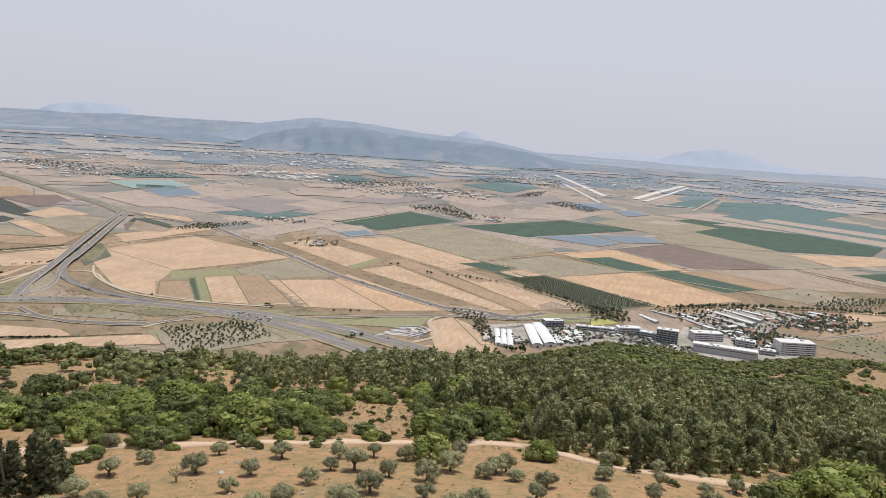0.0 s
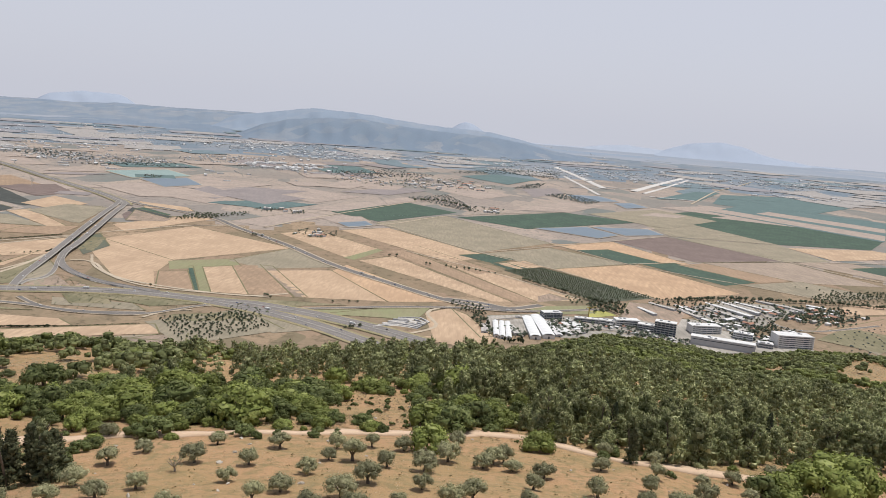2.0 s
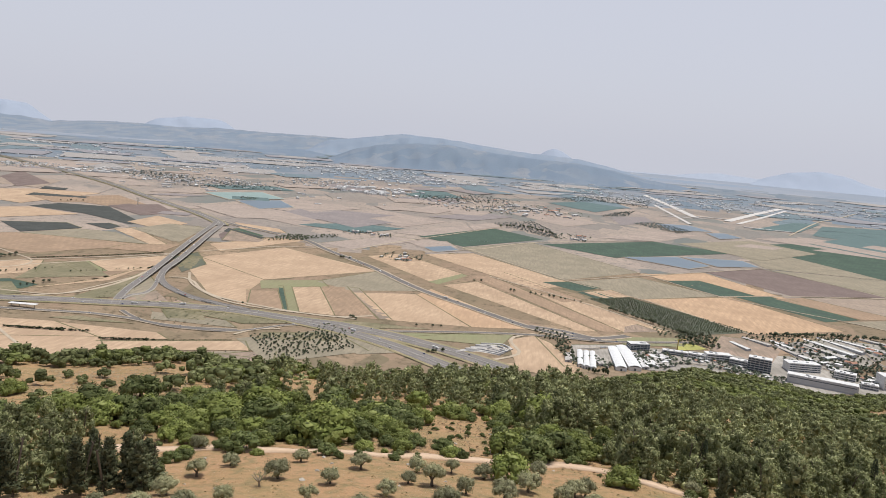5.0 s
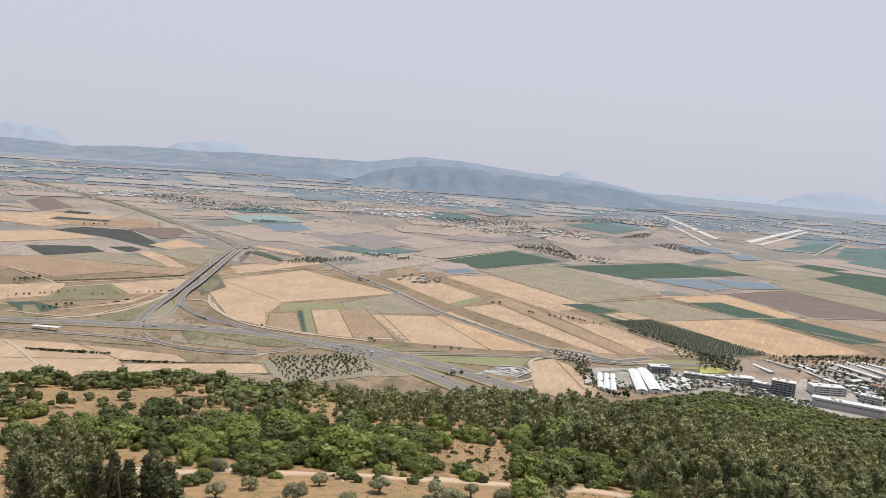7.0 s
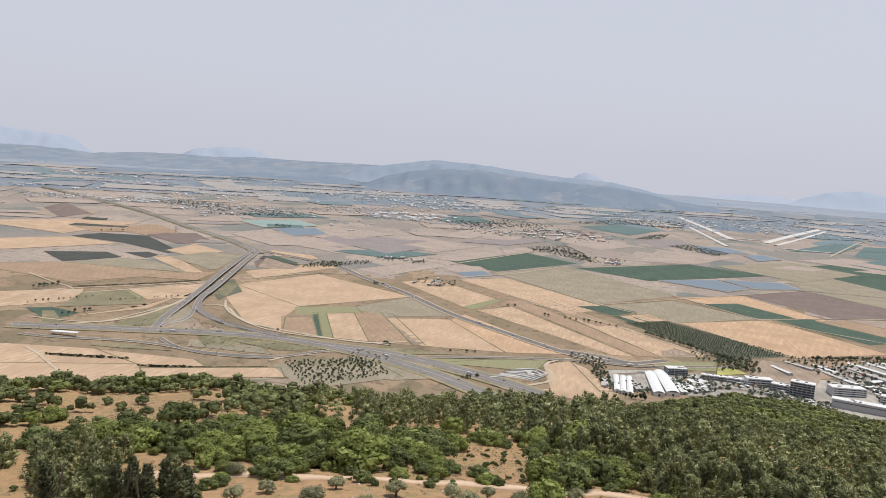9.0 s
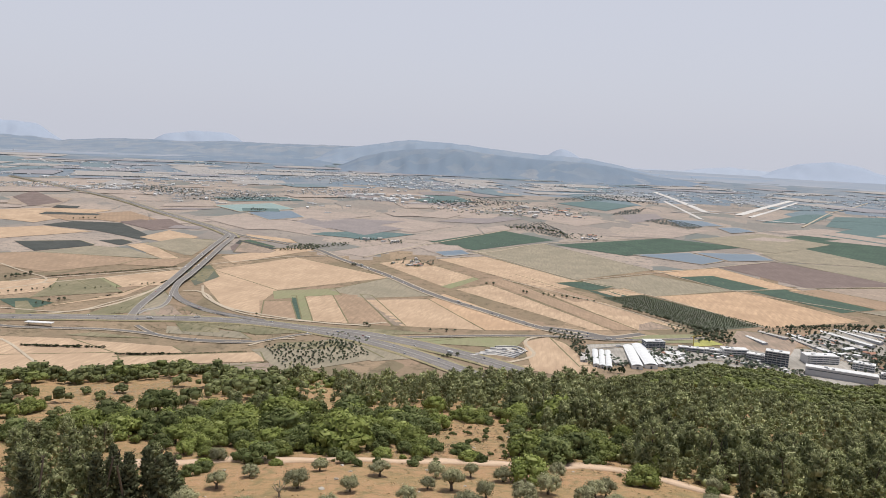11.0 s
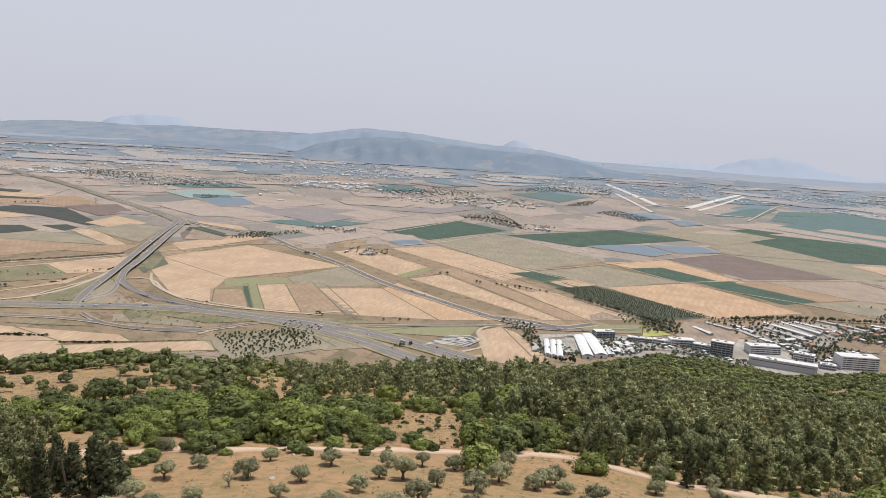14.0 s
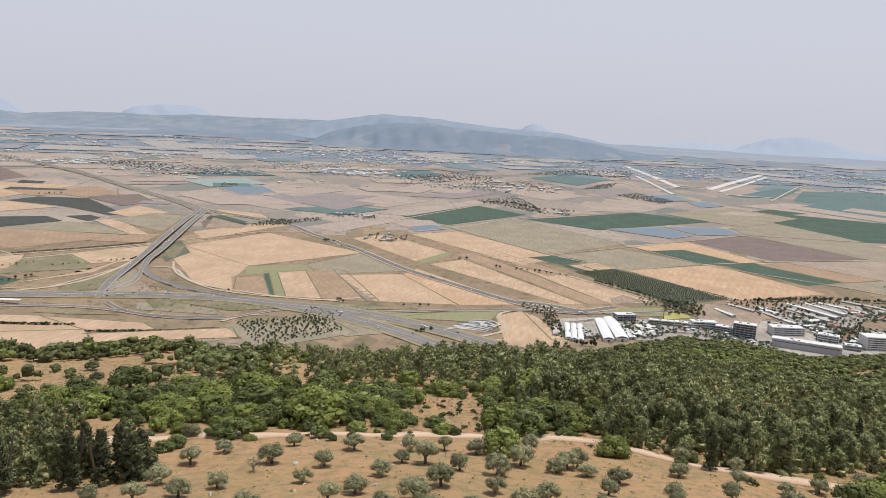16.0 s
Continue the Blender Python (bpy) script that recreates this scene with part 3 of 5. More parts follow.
field('straw', (-1196, 1651), (-1112, 1851), (-1100, 2050), (-1085, 1845))
field('straw', (-1299, 1358), (-955, 1420), (-814, 1351), (-1166, 1216))
field('straw', (-1166, 1216), (-814, 1351), (-768, 1285), (-915, 1090))
field('straw', (-955, 1420), (-734, 1424), (-694, 1392), (-807, 1341))
field('straw', (-794, 1328), (-553, 1436), (-522, 1378), (-796, 1265))
field('dry', (-722, 1272), (-522, 1370), (-570, 1324), (-639, 1239))
field('bare', (-617, 1259), (-573, 1331), (-464, 1336), (-537, 1248))
field('straw', (-22, 1679), (33, 1749), (91, 1524), (1, 1476))
field('straw', (33, 1749), (72, 1696), (124, 1532), (91, 1524))
field('straw', (-59, 1485), (91, 1524), (124, 1532), (116, 1435))
field('meadow', (-240, 1617), (-123, 1697), (-18, 1745), (-48, 1627))
field('meadow', (221, 1828), (385, 1890), (377, 1806), (249, 1769))
field('rape', (376, 1845), (404, 1860), (433, 1811), (368, 1770))
field('bare', (-649, 1297), (-470, 1387), (-456, 1317), (-557, 1226))
field('stubble', (610, 1996), (749, 2073), (775, 1951), (588, 1822))
field('straw', (1161, 2125), (1484, 2281), (1387, 2125), (1081, 1998))
field('dry', (940, 1802), (1197, 1995), (1236, 1881), (980, 1627))
field('yard', (108, 1580), (124, 1706), (291, 1781), (286, 1574))
field('yard', (287, 1753), (438, 1769), (507, 1631), (273, 1571))
field('yard', (423, 1765), (630, 1823), (836, 1614), (497, 1511))
field('yard', (622, 1937), (821, 2075), (998, 2049), (740, 1749))
field('dry', (-565, 1451), (-419, 1594), (-306, 1470), (-453, 1324))
field('dry', (-417, 1585), (-310, 1596), (-242, 1487), (-318, 1446))
field('dry', (-815, 1580), (-654, 1578), (-609, 1531), (-786, 1525))
field('orchard', (-1107, 2258), (-1087, 2388), (-978, 2201), (-979, 2050))
field('dry', (-967, 1733), (-1019, 1945), (-952, 1848), (-886, 1650))
field('bare', (-826, 1715), (-687, 1657), (-674, 1627), (-811, 1627))
field('scrub', (-1278, 1759), (-1349, 1976), (-1276, 2049), (-1118, 1896))
field('scrub', (-1042, 2131), (-1085, 2309), (-1038, 2317), (-978, 2107))
field('scrub', (-1196, 1589), (-1275, 1693), (-1254, 1706), (-1165, 1614))
field('scrub', (-765, 1552), (-810, 1613), (-744, 1648), (-693, 1565))
field('scrub', (-1047, 1617), (-1040, 1770), (-1061, 1990), (-956, 1689))
field('scrub', (-606, 1575), (-757, 1616), (-649, 1647), (-506, 1624))
field('scrub', (-974, 1447), (-906, 1459), (-813, 1473), (-932, 1480))
field('scrub', (-345, 1657), (-464, 1656), (-368, 1698), (-209, 1705))
field('scrub', (-533, 1466), (-533, 1515), (-435, 1560), (-373, 1515))
field('meadow', (-264, 1609), (-261, 1642), (-46, 1721), (-47, 1628))
field('bare', (-930, 1661), (-920, 1716), (-920, 1784), (-825, 1670))
field('bare', (450, 1806), (509, 1967), (656, 1958), (564, 1745))
field('far_crop', (1686, 4856), (2246, 3855), (2961, 4896), (2318, 5778))
field('dry', (781, 4144), (1303, 4709), (1543, 4287), (1097, 3724))
field('far_crop', (1530, 5568), (2180, 6701), (2449, 6830), (1907, 5704))
field('far_crop', (2373, 7767), (2707, 7815), (2605, 7386), (2240, 7230))
field('far_crop', (109, 6429), (453, 6989), (779, 6645), (472, 5842))
field('far_crop', (177, 9344), (760, 9730), (784, 8747), (283, 8244))
field('far_crop', (-766, 7741), (-578, 8318), (-393, 7250), (-499, 6563))
field('far_straw', (1700, 4897), (1842, 5096), (2432, 4169), (2288, 3914))
field('far_straw', (2042, 4976), (2201, 5182), (2656, 4564), (2521, 4325))
field('far_straw', (3041, 6906), (3278, 7268), (3450, 6416), (3271, 6119))
field('far_straw', (1092, 4276), (1244, 4490), (1413, 4437), (1322, 4298))
field('far_tilled', (-874, 3860), (-1205, 3951), (-1112, 4181), (-758, 4197))
field('far_straw', (-1601, 3992), (-1494, 4641), (-1000, 4401), (-1180, 3869))
field('far_crop', (-1054, 3378), (-1004, 3483), (-607, 3620), (-746, 3315))
field('dark', (-1220, 2927), (-1245, 3030), (-1033, 2865), (-1036, 2810))
field('far_straw', (-3648, 4842), (-4168, 5940), (-3729, 6214), (-3434, 5280))
field('tilled', (-3238, 4299), (-3442, 4789), (-2806, 4153), (-2788, 3834))
field('far_tilled', (-1691, 3285), (-1716, 3386), (-1585, 3406), (-1564, 3303))
field('stubble', (-2227, 3320), (-2489, 3506), (-2275, 3595), (-2112, 3478))
field('dark', (-2496, 3495), (-2541, 3624), (-2258, 3667), (-2244, 3594))
field('dark', (-2653, 3830), (-2716, 3971), (-2578, 3966), (-2530, 3867))
field('stubble', (909, 1783), (1035, 1956), (1275, 2059), (1119, 1792))
field('scrub', (893, 1721), (1030, 1859), (1119, 1792), (996, 1646))
field('tilled', (-1989, 3385), (-1970, 3533), (-1719, 3451), (-1732, 3189))
field('dry', (-1520, 2760), (-1486, 2983), (-1325, 2974), (-1237, 2560))
field('bare', (-1132, 2701), (-1212, 2971), (-1017, 2805), (-1014, 2740))
field('far_tilled', (-1100, 3715), (-1011, 4016), (-705, 3828), (-819, 3472))
field('far_tilled', (-1291, 3706), (-1267, 4068), (-1033, 3771), (-1073, 3537))
field('far_straw', (-1670, 3687), (-1331, 3901), (-1044, 3616), (-1367, 3411))
field('stubble', (-1350, 2292), (-1341, 2400), (-1209, 2503), (-1189, 2317))
field('far_tilled', (-1977, 4157), (-2193, 4042), (-2091, 4263), (-1909, 4283))
field('far_straw', (-2235, 4236), (-2301, 4423), (-2088, 4533), (-1967, 4414))
field('far_crop', (-1014, 5925), (-905, 6384), (-631, 6044), (-781, 5536))
field('far_straw', (-771, 4537), (-657, 5215), (-427, 5245), (-567, 4523))
field('far_tilled', (-602, 4303), (-322, 4873), (-103, 4817), (-316, 4334))
field('far_straw', (-518, 5005), (-258, 5022), (-308, 4676), (-510, 4615))
pond('pond', (398, 3349), (673, 3553), (784, 3331), (658, 3170))
pond('pond', (691, 3562), (989, 3640), (1022, 3449), (802, 3323))
pond('pond', (-429, 3047), (-322, 3161), (-275, 3044), (-363, 2930))
pond('pond', (830, 5331), (1090, 5403), (1167, 5060), (867, 4847))
pond('pond', (1082, 4927), (1236, 5035), (1286, 4791), (1101, 4605))
pond('algae', (-2025, 4487), (-1782, 4875), (-1506, 4539), (-1730, 4181))
pond('pond', (-1689, 4179), (-1508, 4444), (-1306, 4095), (-1428, 3848))
pond('pond', (4275, 10593), (5241, 11713), (5220, 10765), (4137, 9537))
highway([(-1239, 1537), (-1171, 1555), (-1058, 1591), (-938, 1622), (-817, 1655), (-686, 1672), (-617, 1670), (-544, 1657), (-475, 1651), (-409, 1649), (-338, 1627), (-269, 1602), (-201, 1568), (-136, 1532), (-74, 1490), (-15, 1446)], 48.0, 1.5)
highway([(-515, 1649), (-455, 1626), (-397, 1605), (-324, 1566), (-254, 1521), (-199, 1478), (-148, 1434), (-76, 1380), (-11, 1330)], 44.0, 1.5)
highway([(-4599, 6105), (-3870, 5517), (-3203, 4978), (-2588, 4442), (-2103, 3952), (-1782, 3633), (-1567, 3427), (-1369, 3196), (-1302, 3083)], 46.0, 1.5)
flyover([(-1379, 3213, 1.6), (-1327, 3049, 2.6), (-1267, 2828, 5.6), (-1169, 2476, 9.6), (-1092, 2201, 10.6), (-1036, 1997, 9.6), (-1000, 1849, 6.6), (-981, 1759, 2.6), (-949, 1660, 1.0), (-923, 1603, 0.6)], 17.0)
flyover([(-1352, 3187, 1.6), (-1301, 3074, 2.6), (-1231, 2819, 5.6), (-1125, 2448, 9.6), (-1049, 2170, 10.6), (-1022, 2048, 9.6), (-999, 1973, 7.6), (-973, 1916, 5.6), (-933, 1860, 2.6), (-873, 1803, 1.6), (-809, 1756, 1.6), (-745, 1727, 1.6), (-638, 1690, 1.6)], 17.0)
flyover([(-1006, 1987, 7.8), (-982, 1919, 5.6), (-950, 1842, 2.6), (-930, 1778, 1.6), (-929, 1733, 1.6), (-943, 1710, 1.6), (-941, 1665, 1.0)], 9.0)
road([(-883, 1563), (-849, 1533), (-805, 1504), (-742, 1481), (-680, 1481), (-611, 1493), (-564, 1531), (-521, 1589), (-458, 1636)], 9.0, 1.0)
road([(-1164, 1476), (-1110, 1474), (-1018, 1493), (-926, 1511), (-832, 1507), (-759, 1489), (-684, 1489), (-594, 1511)], 12.0, 1.0)
track([(-971, 1960), (-936, 1972), (-889, 1936), (-834, 1858), (-770, 1800), (-697, 1767), (-570, 1732), (-442, 1721), (-357, 1771)], 8.0, 1.0)
track([(-1172, 1521), (-1125, 1608), (-1070, 1675), (-1045, 1766), (-1045, 1886), (-1060, 2011)], 9.0, 1.0)
track([(-1462, 1919), (-1404, 2005), (-1279, 2142), (-1158, 2295), (-1107, 2389), (-1010, 2538), (-898, 2690), (-724, 2759)], 7.0, 1.0)
road([(-1392, 3251), (-1256, 3143), (-1065, 3035), (-879, 2905), (-734, 2714), (-506, 2443), (-312, 2171), (-131, 1980), (18, 1833), (125, 1787), (190, 1786)], 22.0, 3.0)
road([(-378, 1604), (-235, 1666), (-85, 1725), (71, 1764), (202, 1773), (410, 1856)], 12.0, 1.2)
road([(19, 1844), (103, 1828), (176, 1792), (259, 1851)], 20.0, 1.0)
track([(-327, 1563), (-249, 1529), (-180, 1454)], 6.0, 1.0)
track([(-1266, 1626), (-1100, 1639), (-1064, 1769), (-1046, 1934)], 6.0, 0.9)
track([(-1078, 1381), (-1029, 1350), (-916, 1260), (-824, 1199)], 6.0, 0.9)
track([(-1373, 1921), (-1254, 2087), (-1142, 2290)], 7.0, 0.9)
track([(-1686, 2171), (-1537, 2074), (-1412, 2001), (-1373, 1921), (-1414, 1817)], 6.0, 0.9)
track([(-588, 1479), (-560, 1536), (-516, 1560)], 6.0, 0.9)
track([(-81, 1479), (-15, 1548), (2, 1598), (-18, 1665), (-13, 1719), (33, 1772)], 8.0, 0.9)
track([(-955, 2049), (-883, 1911), (-755, 1780), (-627, 1728), (-388, 1722)], 7.0, 0.9)
track([(-118, 2505), (168, 2222), (375, 1956)], 5.0, 0.9)
track([(-274, 3151), (131, 2589), (365, 2368), (594, 2025)], 5.0, 0.9)
track([(420, 2937), (638, 2585), (957, 2348), (1156, 2179)], 5.0, 0.9)
track([(-404, 2909), (-203, 3153), (61, 3609), (655, 4146)], 7.0, 1.2)
track([(131, 2577), (717, 3135), (1040, 3441)], 5.0, 1.0)
track([(635, 2573), (942, 2739), (1349, 2914), (1798, 3056)], 6.0, 1.0)
track([(1349, 2914), (1455, 2695), (1629, 2515)], 6.0, 1.0)
track([(1725, 5337), (2490, 7029), (2968, 7899), (3690, 9298)], 12.0, 2.5)
track([(-656, 2776), (-534, 3153), (-150, 4127)], 7.0, 1.5)
runway([(1311, 9327), (1311, 7460), (1291, 6250)], 58.0, 3.0)
runway([(1513, 6165), (2025, 7336), (2743, 8919)], 58.0, 3.0)
runway([(989, 6099), (1376, 6212)], 18.0, 3.0)
runway([(38, 7779), (522, 8158), (965, 8056)], 40, 3.0)
runway([(1336, 6419), (1590, 6381)], 26, 3.0)
runway([(1553, 5991), (2019, 7018), (2695, 8568)], 30, 3.0)
runway([(1534, 5744), (1850, 5659)], 30, 3.0)
runway([(1152, 7504), (1131, 6390), (1114, 5518)], 26, 3.0)
road([(295, 1630), (387, 1655), (467, 1621), (542, 1583)], 8.0, 1.0)
road([(638, 1942), (657, 1777), (730, 1689)], 8.0, 1.0)
road([(856, 2007), (841, 1828), (924, 1798), (1137, 1909)], 8.0, 1.0)
road([(135, 1673), (216, 1717), (307, 1706), (432, 1741), (568, 1753)], 8.0, 1.0)

# ---- plan of the hillside's growth ----
OLIVES = [(-51, 115), (-48, 122), (-37, 115), (-38, 131), (-28, 114), (-26, 128), (-49, 100), (-40, 99), (-29, 105), (-22, 92), (-20, 100), (-43, 93), (-48, 90), (-18, 110), (-16, 119), (-12, 119), (-6, 115), (-4, 132), (-10, 133), (-8, 104), (-11, 96), (0, 103), (0, 116), (4, 125), (6, 139), (10, 123), (12, 126), (14, 128), (15, 122), (20, 119), (17, 110), (15, 100), (-3, 95), (7, 99), (4, 96), (-16, 130), (32, 130), (36, 146), (27, 110), (46, 144), (37, 116), (34, 107), (47, 118), (51, 131), (59, 137), (56, 122), (71, 146), (79, 151), (42, 130), (-54, 90), (-14, 88), (23, 99), (-8, 87), (-31, 86), (38, 104), (9, 93), (-61, 138)]
PATHWAY = [(-82, 130), (-67, 135), (-60, 139), (-46, 139), (-36, 142), (-25, 144), (-17, 148), (-9, 148), (0, 148), (10, 154), (20, 156), (28, 150), (34, 146), (40, 144), (49, 143), (58, 142), (67, 144), (76, 147)]
GROVE = [(-51, 101), (-65, 134), (-45, 135), (-22, 140), (0, 144), (20, 146), (33, 137), (52, 132), (59, 129), (55, 121), (12, 98), (-25, 91), (-49, 95)]
CLEARING = [(-21, 148), (-25, 181), (-19, 200), (-7, 207), (-2, 178), (-2, 154)]
SCRUB = [(-98, 137), (-121, 169), (-86, 179), (-69, 190), (-49, 213), (-28, 221), (-1, 228), (6, 192), (25, 194), (23, 160), (0, 150), (-22, 143), (-47, 141), (-68, 137)]
CYPRESS_GROUP = [(-74, 100), (-110, 148), (-93, 156), (-82, 149), (-70, 140), (-55, 108), (-53, 96)]
PINES_EDGE = [(26, 150), (35, 151), (39, 146), (50, 144), (66, 147), (81, 154), (106, 170), (166, 227), (153, 246), (109, 264), (60, 233), (31, 201), (21, 162)]
OPEN_SLOPES = [[(-145, 199), (-156, 224), (-151, 237), (-136, 239), (-122, 249), (-104, 224), (-89, 192), (-97, 174), (-116, 178), (-129, 184)], [(206, 376), (272, 484), (302, 521), (299, 486), (291, 454), (218, 338), (214, 358)], [(173, 386), (194, 432), (208, 438), (194, 399), (173, 370)]]


# ---- growth: leaves, trunks, trees ----
def foliage(name, dark, light, tip, rough=0.7, woodland=False):
    """Leaf colour that varies from leaf to leaf, from clump to clump and from tree to tree."""
    m, n, l, b = material(name, rough)
    g = n.new("ShaderNodeNewGeometry").outputs["Random Per Island"]
    c = ramp(n, l, g, (0.0, dark), (0.62, light), (0.95, tip))
    v = coords(n, l)
    c = mixed(n, l, grain(n, l, v, 0.45, 3, 0.6, 0.4, 0.65), c, mixed(n, l, 0.5, c, dark))
    c = mixed(n, l, grain(n, l, v, 0.11, 3, 0.6, 0.35, 0.65), c, mixed(n, l, 0.25, c, dark))
    if woodland:
        tone = n.new("ShaderNodeAttribute")
        tone.attribute_name = "tone"
        o = tone.outputs["Fac"]
    else:
        o = n.new("ShaderNodeObjectInfo").outputs["Random"]
    hue = n.new("ShaderNodeHueSaturation")
    r = n.new("ShaderNodeMapRange")
    r.inputs[3].default_value, r.inputs[4].default_value = (0.62, 1.35) if woodland else (0.72, 1.25)
    l.new(o, r.inputs[0])
    l.new(r.outputs[0], hue.inputs["Value"])
    l.new(c, hue.inputs["Color"])
    l.new(hue.outputs[0], b.inputs["Base Color"])
    t, mix = n.new("ShaderNodeBsdfTranslucent"), n.new("ShaderNodeMixShader")
    mix.inputs[0].default_value = 0.3
    l.new(hue.outputs[0], t.inputs[0])
    l.new(b.outputs[0], mix.inputs[1])
    l.new(t.outputs[0], mix.inputs[2])
    l.new(mix.outputs[0], n["Material Output"].inputs[0])
    return m


LEAF = {
    "oak": foliage("oak_leaves", (0.085, 0.105, 0.034), (0.15, 0.172, 0.06), (0.21, 0.225, 0.09)),
    "oak_bright": foliage("young_oak_leaves", (0.125, 0.152, 0.035), (0.235, 0.262, 0.072), (0.315, 0.335, 0.115)),
    "pine": foliage("pine_needles", (0.13, 0.145, 0.06), (0.305, 0.318, 0.145), (0.52, 0.51, 0.28)),
    "cypress": foliage("cypress_needles", (0.03, 0.042, 0.02), (0.065, 0.078, 0.037), (0.12, 0.128, 0.065)),
    "valley": foliage("valley_tree_leaves", (0.1, 0.118, 0.075), (0.165, 0.185, 0.115), (0.22, 0.235, 0.15)),
    # green lifted toward blue-grey: haze put into the leaf colour
    "hazy": foliage("hazed_blue_leaves", (0.15, 0.178, 0.165), (0.195, 0.225, 0.205), (0.235, 0.26, 0.235)),
    "conifer": foliage("dark_conifer_needles", (0.06, 0.07, 0.036), (0.15, 0.16, 0.08), (0.26, 0.26, 0.145)),
    "olive": foliage("olive_leaves", (0.21, 0.205, 0.105), (0.34, 0.325, 0.185), (0.43, 0.405, 0.25)),
    # village tree green, paled with some haze in the colour
    "far": foliage("hazed_green_leaves", (0.13, 0.155, 0.115), (0.18, 0.205, 0.15), (0.22, 0.24, 0.175)),
}
WOOD = {k: foliage("woodland_" + k, *c, woodland=True) for k, c in (
    ("oak", ((0.104, 0.119, 0.044), (0.200, 0.212, 0.086), (0.264, 0.269, 0.124))), ("oak_bright", ((0.116, 0.136, 0.038), (0.212, 0.234, 0.074), (0.264, 0.281, 0.108))),
    ("pine", ((0.14, 0.157, 0.068), (0.315, 0.328, 0.152), (0.52, 0.51, 0.28))))}
bark = plain("grey_brown_bark", (0.16, 0.125, 0.095), (0.1, 0.08, 0.06), 3.0, 0.95)
bark_pale = plain("pale_dry_wood", (0.34, 0.28, 0.22), (0.26, 0.21, 0.16), 3.0, 0.95)


def blades(rng, centres, outward, length, width, spread):
    """Small four-cornered leaf clumps round the given centres, turned mostly outward."""
    k = len(centres)
    nrm = outward + np.array([0, 0, 0.45]) + spread * rng.normal(size=(k, 3))
    nrm /= np.linalg.norm(nrm, axis=1)[:, None] + 1e-9
    a = np.cross(nrm, rng.normal(size=(k, 3)))
    a /= np.linalg.norm(a, axis=1)[:, None] + 1e-9
    b = np.cross(nrm, a)
    s = rng.uniform(0.6, 1.35, size=(k, 1))
    a, b = a * length * s, b * width * s
    bend = nrm * (0.35 * width * s)
    v = np.stack([centres - a - bend, centres - b * rng.uniform(0.6, 1.1, size=(k, 1)), centres + a - bend, centres + b], axis=1).reshape(-1, 3)
    f = np.arange(4 * k).reshape(-1, 4)
    return v, f, np.repeat(unit(outward + 0.3 * nrm), 4, axis=0)


def unit(v):
    return v / (np.linalg.norm(v, axis=1)[:, None] + 1e-9)


def quad_ball():
    """The 24 faces of a rounded cube, each with corners of its own."""
    got = []
    for axis in range(3):
        for sign in (-1, 1):
            for u in (-1, 0):
                for w in (-1, 0):
                    ring = []
                    for du, dw in ((0, 0), (1, 0), (1, 1), (0, 1)):
                        p = np.zeros(3)
                        p[axis], p[(axis + 1) % 3], p[(axis + 2) % 3] = sign, u + du, w + dw
                        ring.append(p / np.linalg.norm(p))
                    got += ring if sign > 0 else ring[::-1]
    return np.array(got)


BALL = quad_ball()
BLOCK = np.array([[x, y, z] for f in (((-1, -1, 1), (1, -1, 1), (1, 1, 1), (-1, 1, 1)), ((-1, -1, -1), (1, -1, -1), (1, -1, 1), (-1, -1, 1)), ((1, -1, -1), (1, 1, -1), (1, 1, 1), (1, -1, 1)),
                                      ((1, 1, -1), (-1, 1, -1), (-1, 1, 1), (1, 1, 1)), ((-1, 1, -1), (-1, -1, -1), (-1, -1, 1), (-1, 1, 1))) for x, y, z in f]) * 0.6


def joined(parts):
    at, vs, fs, ns = 0, [], [], []
    for v, f, nrm in parts:
        vs.append(v)
        fs.append(f + at)
        ns.append(nrm)
        at += len(v)
    return np.concatenate(vs), np.concatenate(fs), np.concatenate(ns)


def lobed_crown(seed, n, lobes, height, leaf, squash=0.8, low=0.25, core=0.8):
    """A broad crown of unit radius: leaf clumps over several overlapping lobes, each with a leafy heart."""
    rng = np.random.default_rng(seed)
    cs, os, hearts = [], [], []
    for i in range(lobes):
        t = rng.uniform(0, 2 * math.pi)
        r = math.sqrt(rng.uniform(0, 1)) * 0.68 if i else 0.0
        c = np.array([r * math.cos(t), r * math.sin(t), low + (height - low) * (0.28 + 0.5 * (1 - r * r) * rng.uniform(0.55, 1.1))])
        size = rng.uniform(0.28, 0.46) * (1.15 - 0.4 * r)
        k = n // lobes
        d = rng.normal(size=(k, 3))
        d[:, 2] = np.abs(d[:, 2]) * 1.15 - 0.5
        d /= np.linalg.norm(d, axis=1)[:, None]
        cs.append(c + d * size * rng.uniform(0.78, 1.1, size=(k, 1)) * np.array([1, 1, squash]))
        os.append(unit(d + 0.35 * (c - np.array([0, 0, low + 0.3 * (height - low)]))))
        heart = BALL if n > 1200 else BLOCK
        hearts.append((c + heart * size * core * np.array([1, 1, squash]) + rng.normal(size=heart.shape) * size * 0.09, np.arange(len(heart)).reshape(-1, 4), unit(heart)))
    return joined([blades(rng, np.concatenate(cs), np.concatenate(os), leaf, leaf * 0.75, 0.5)] + hearts)


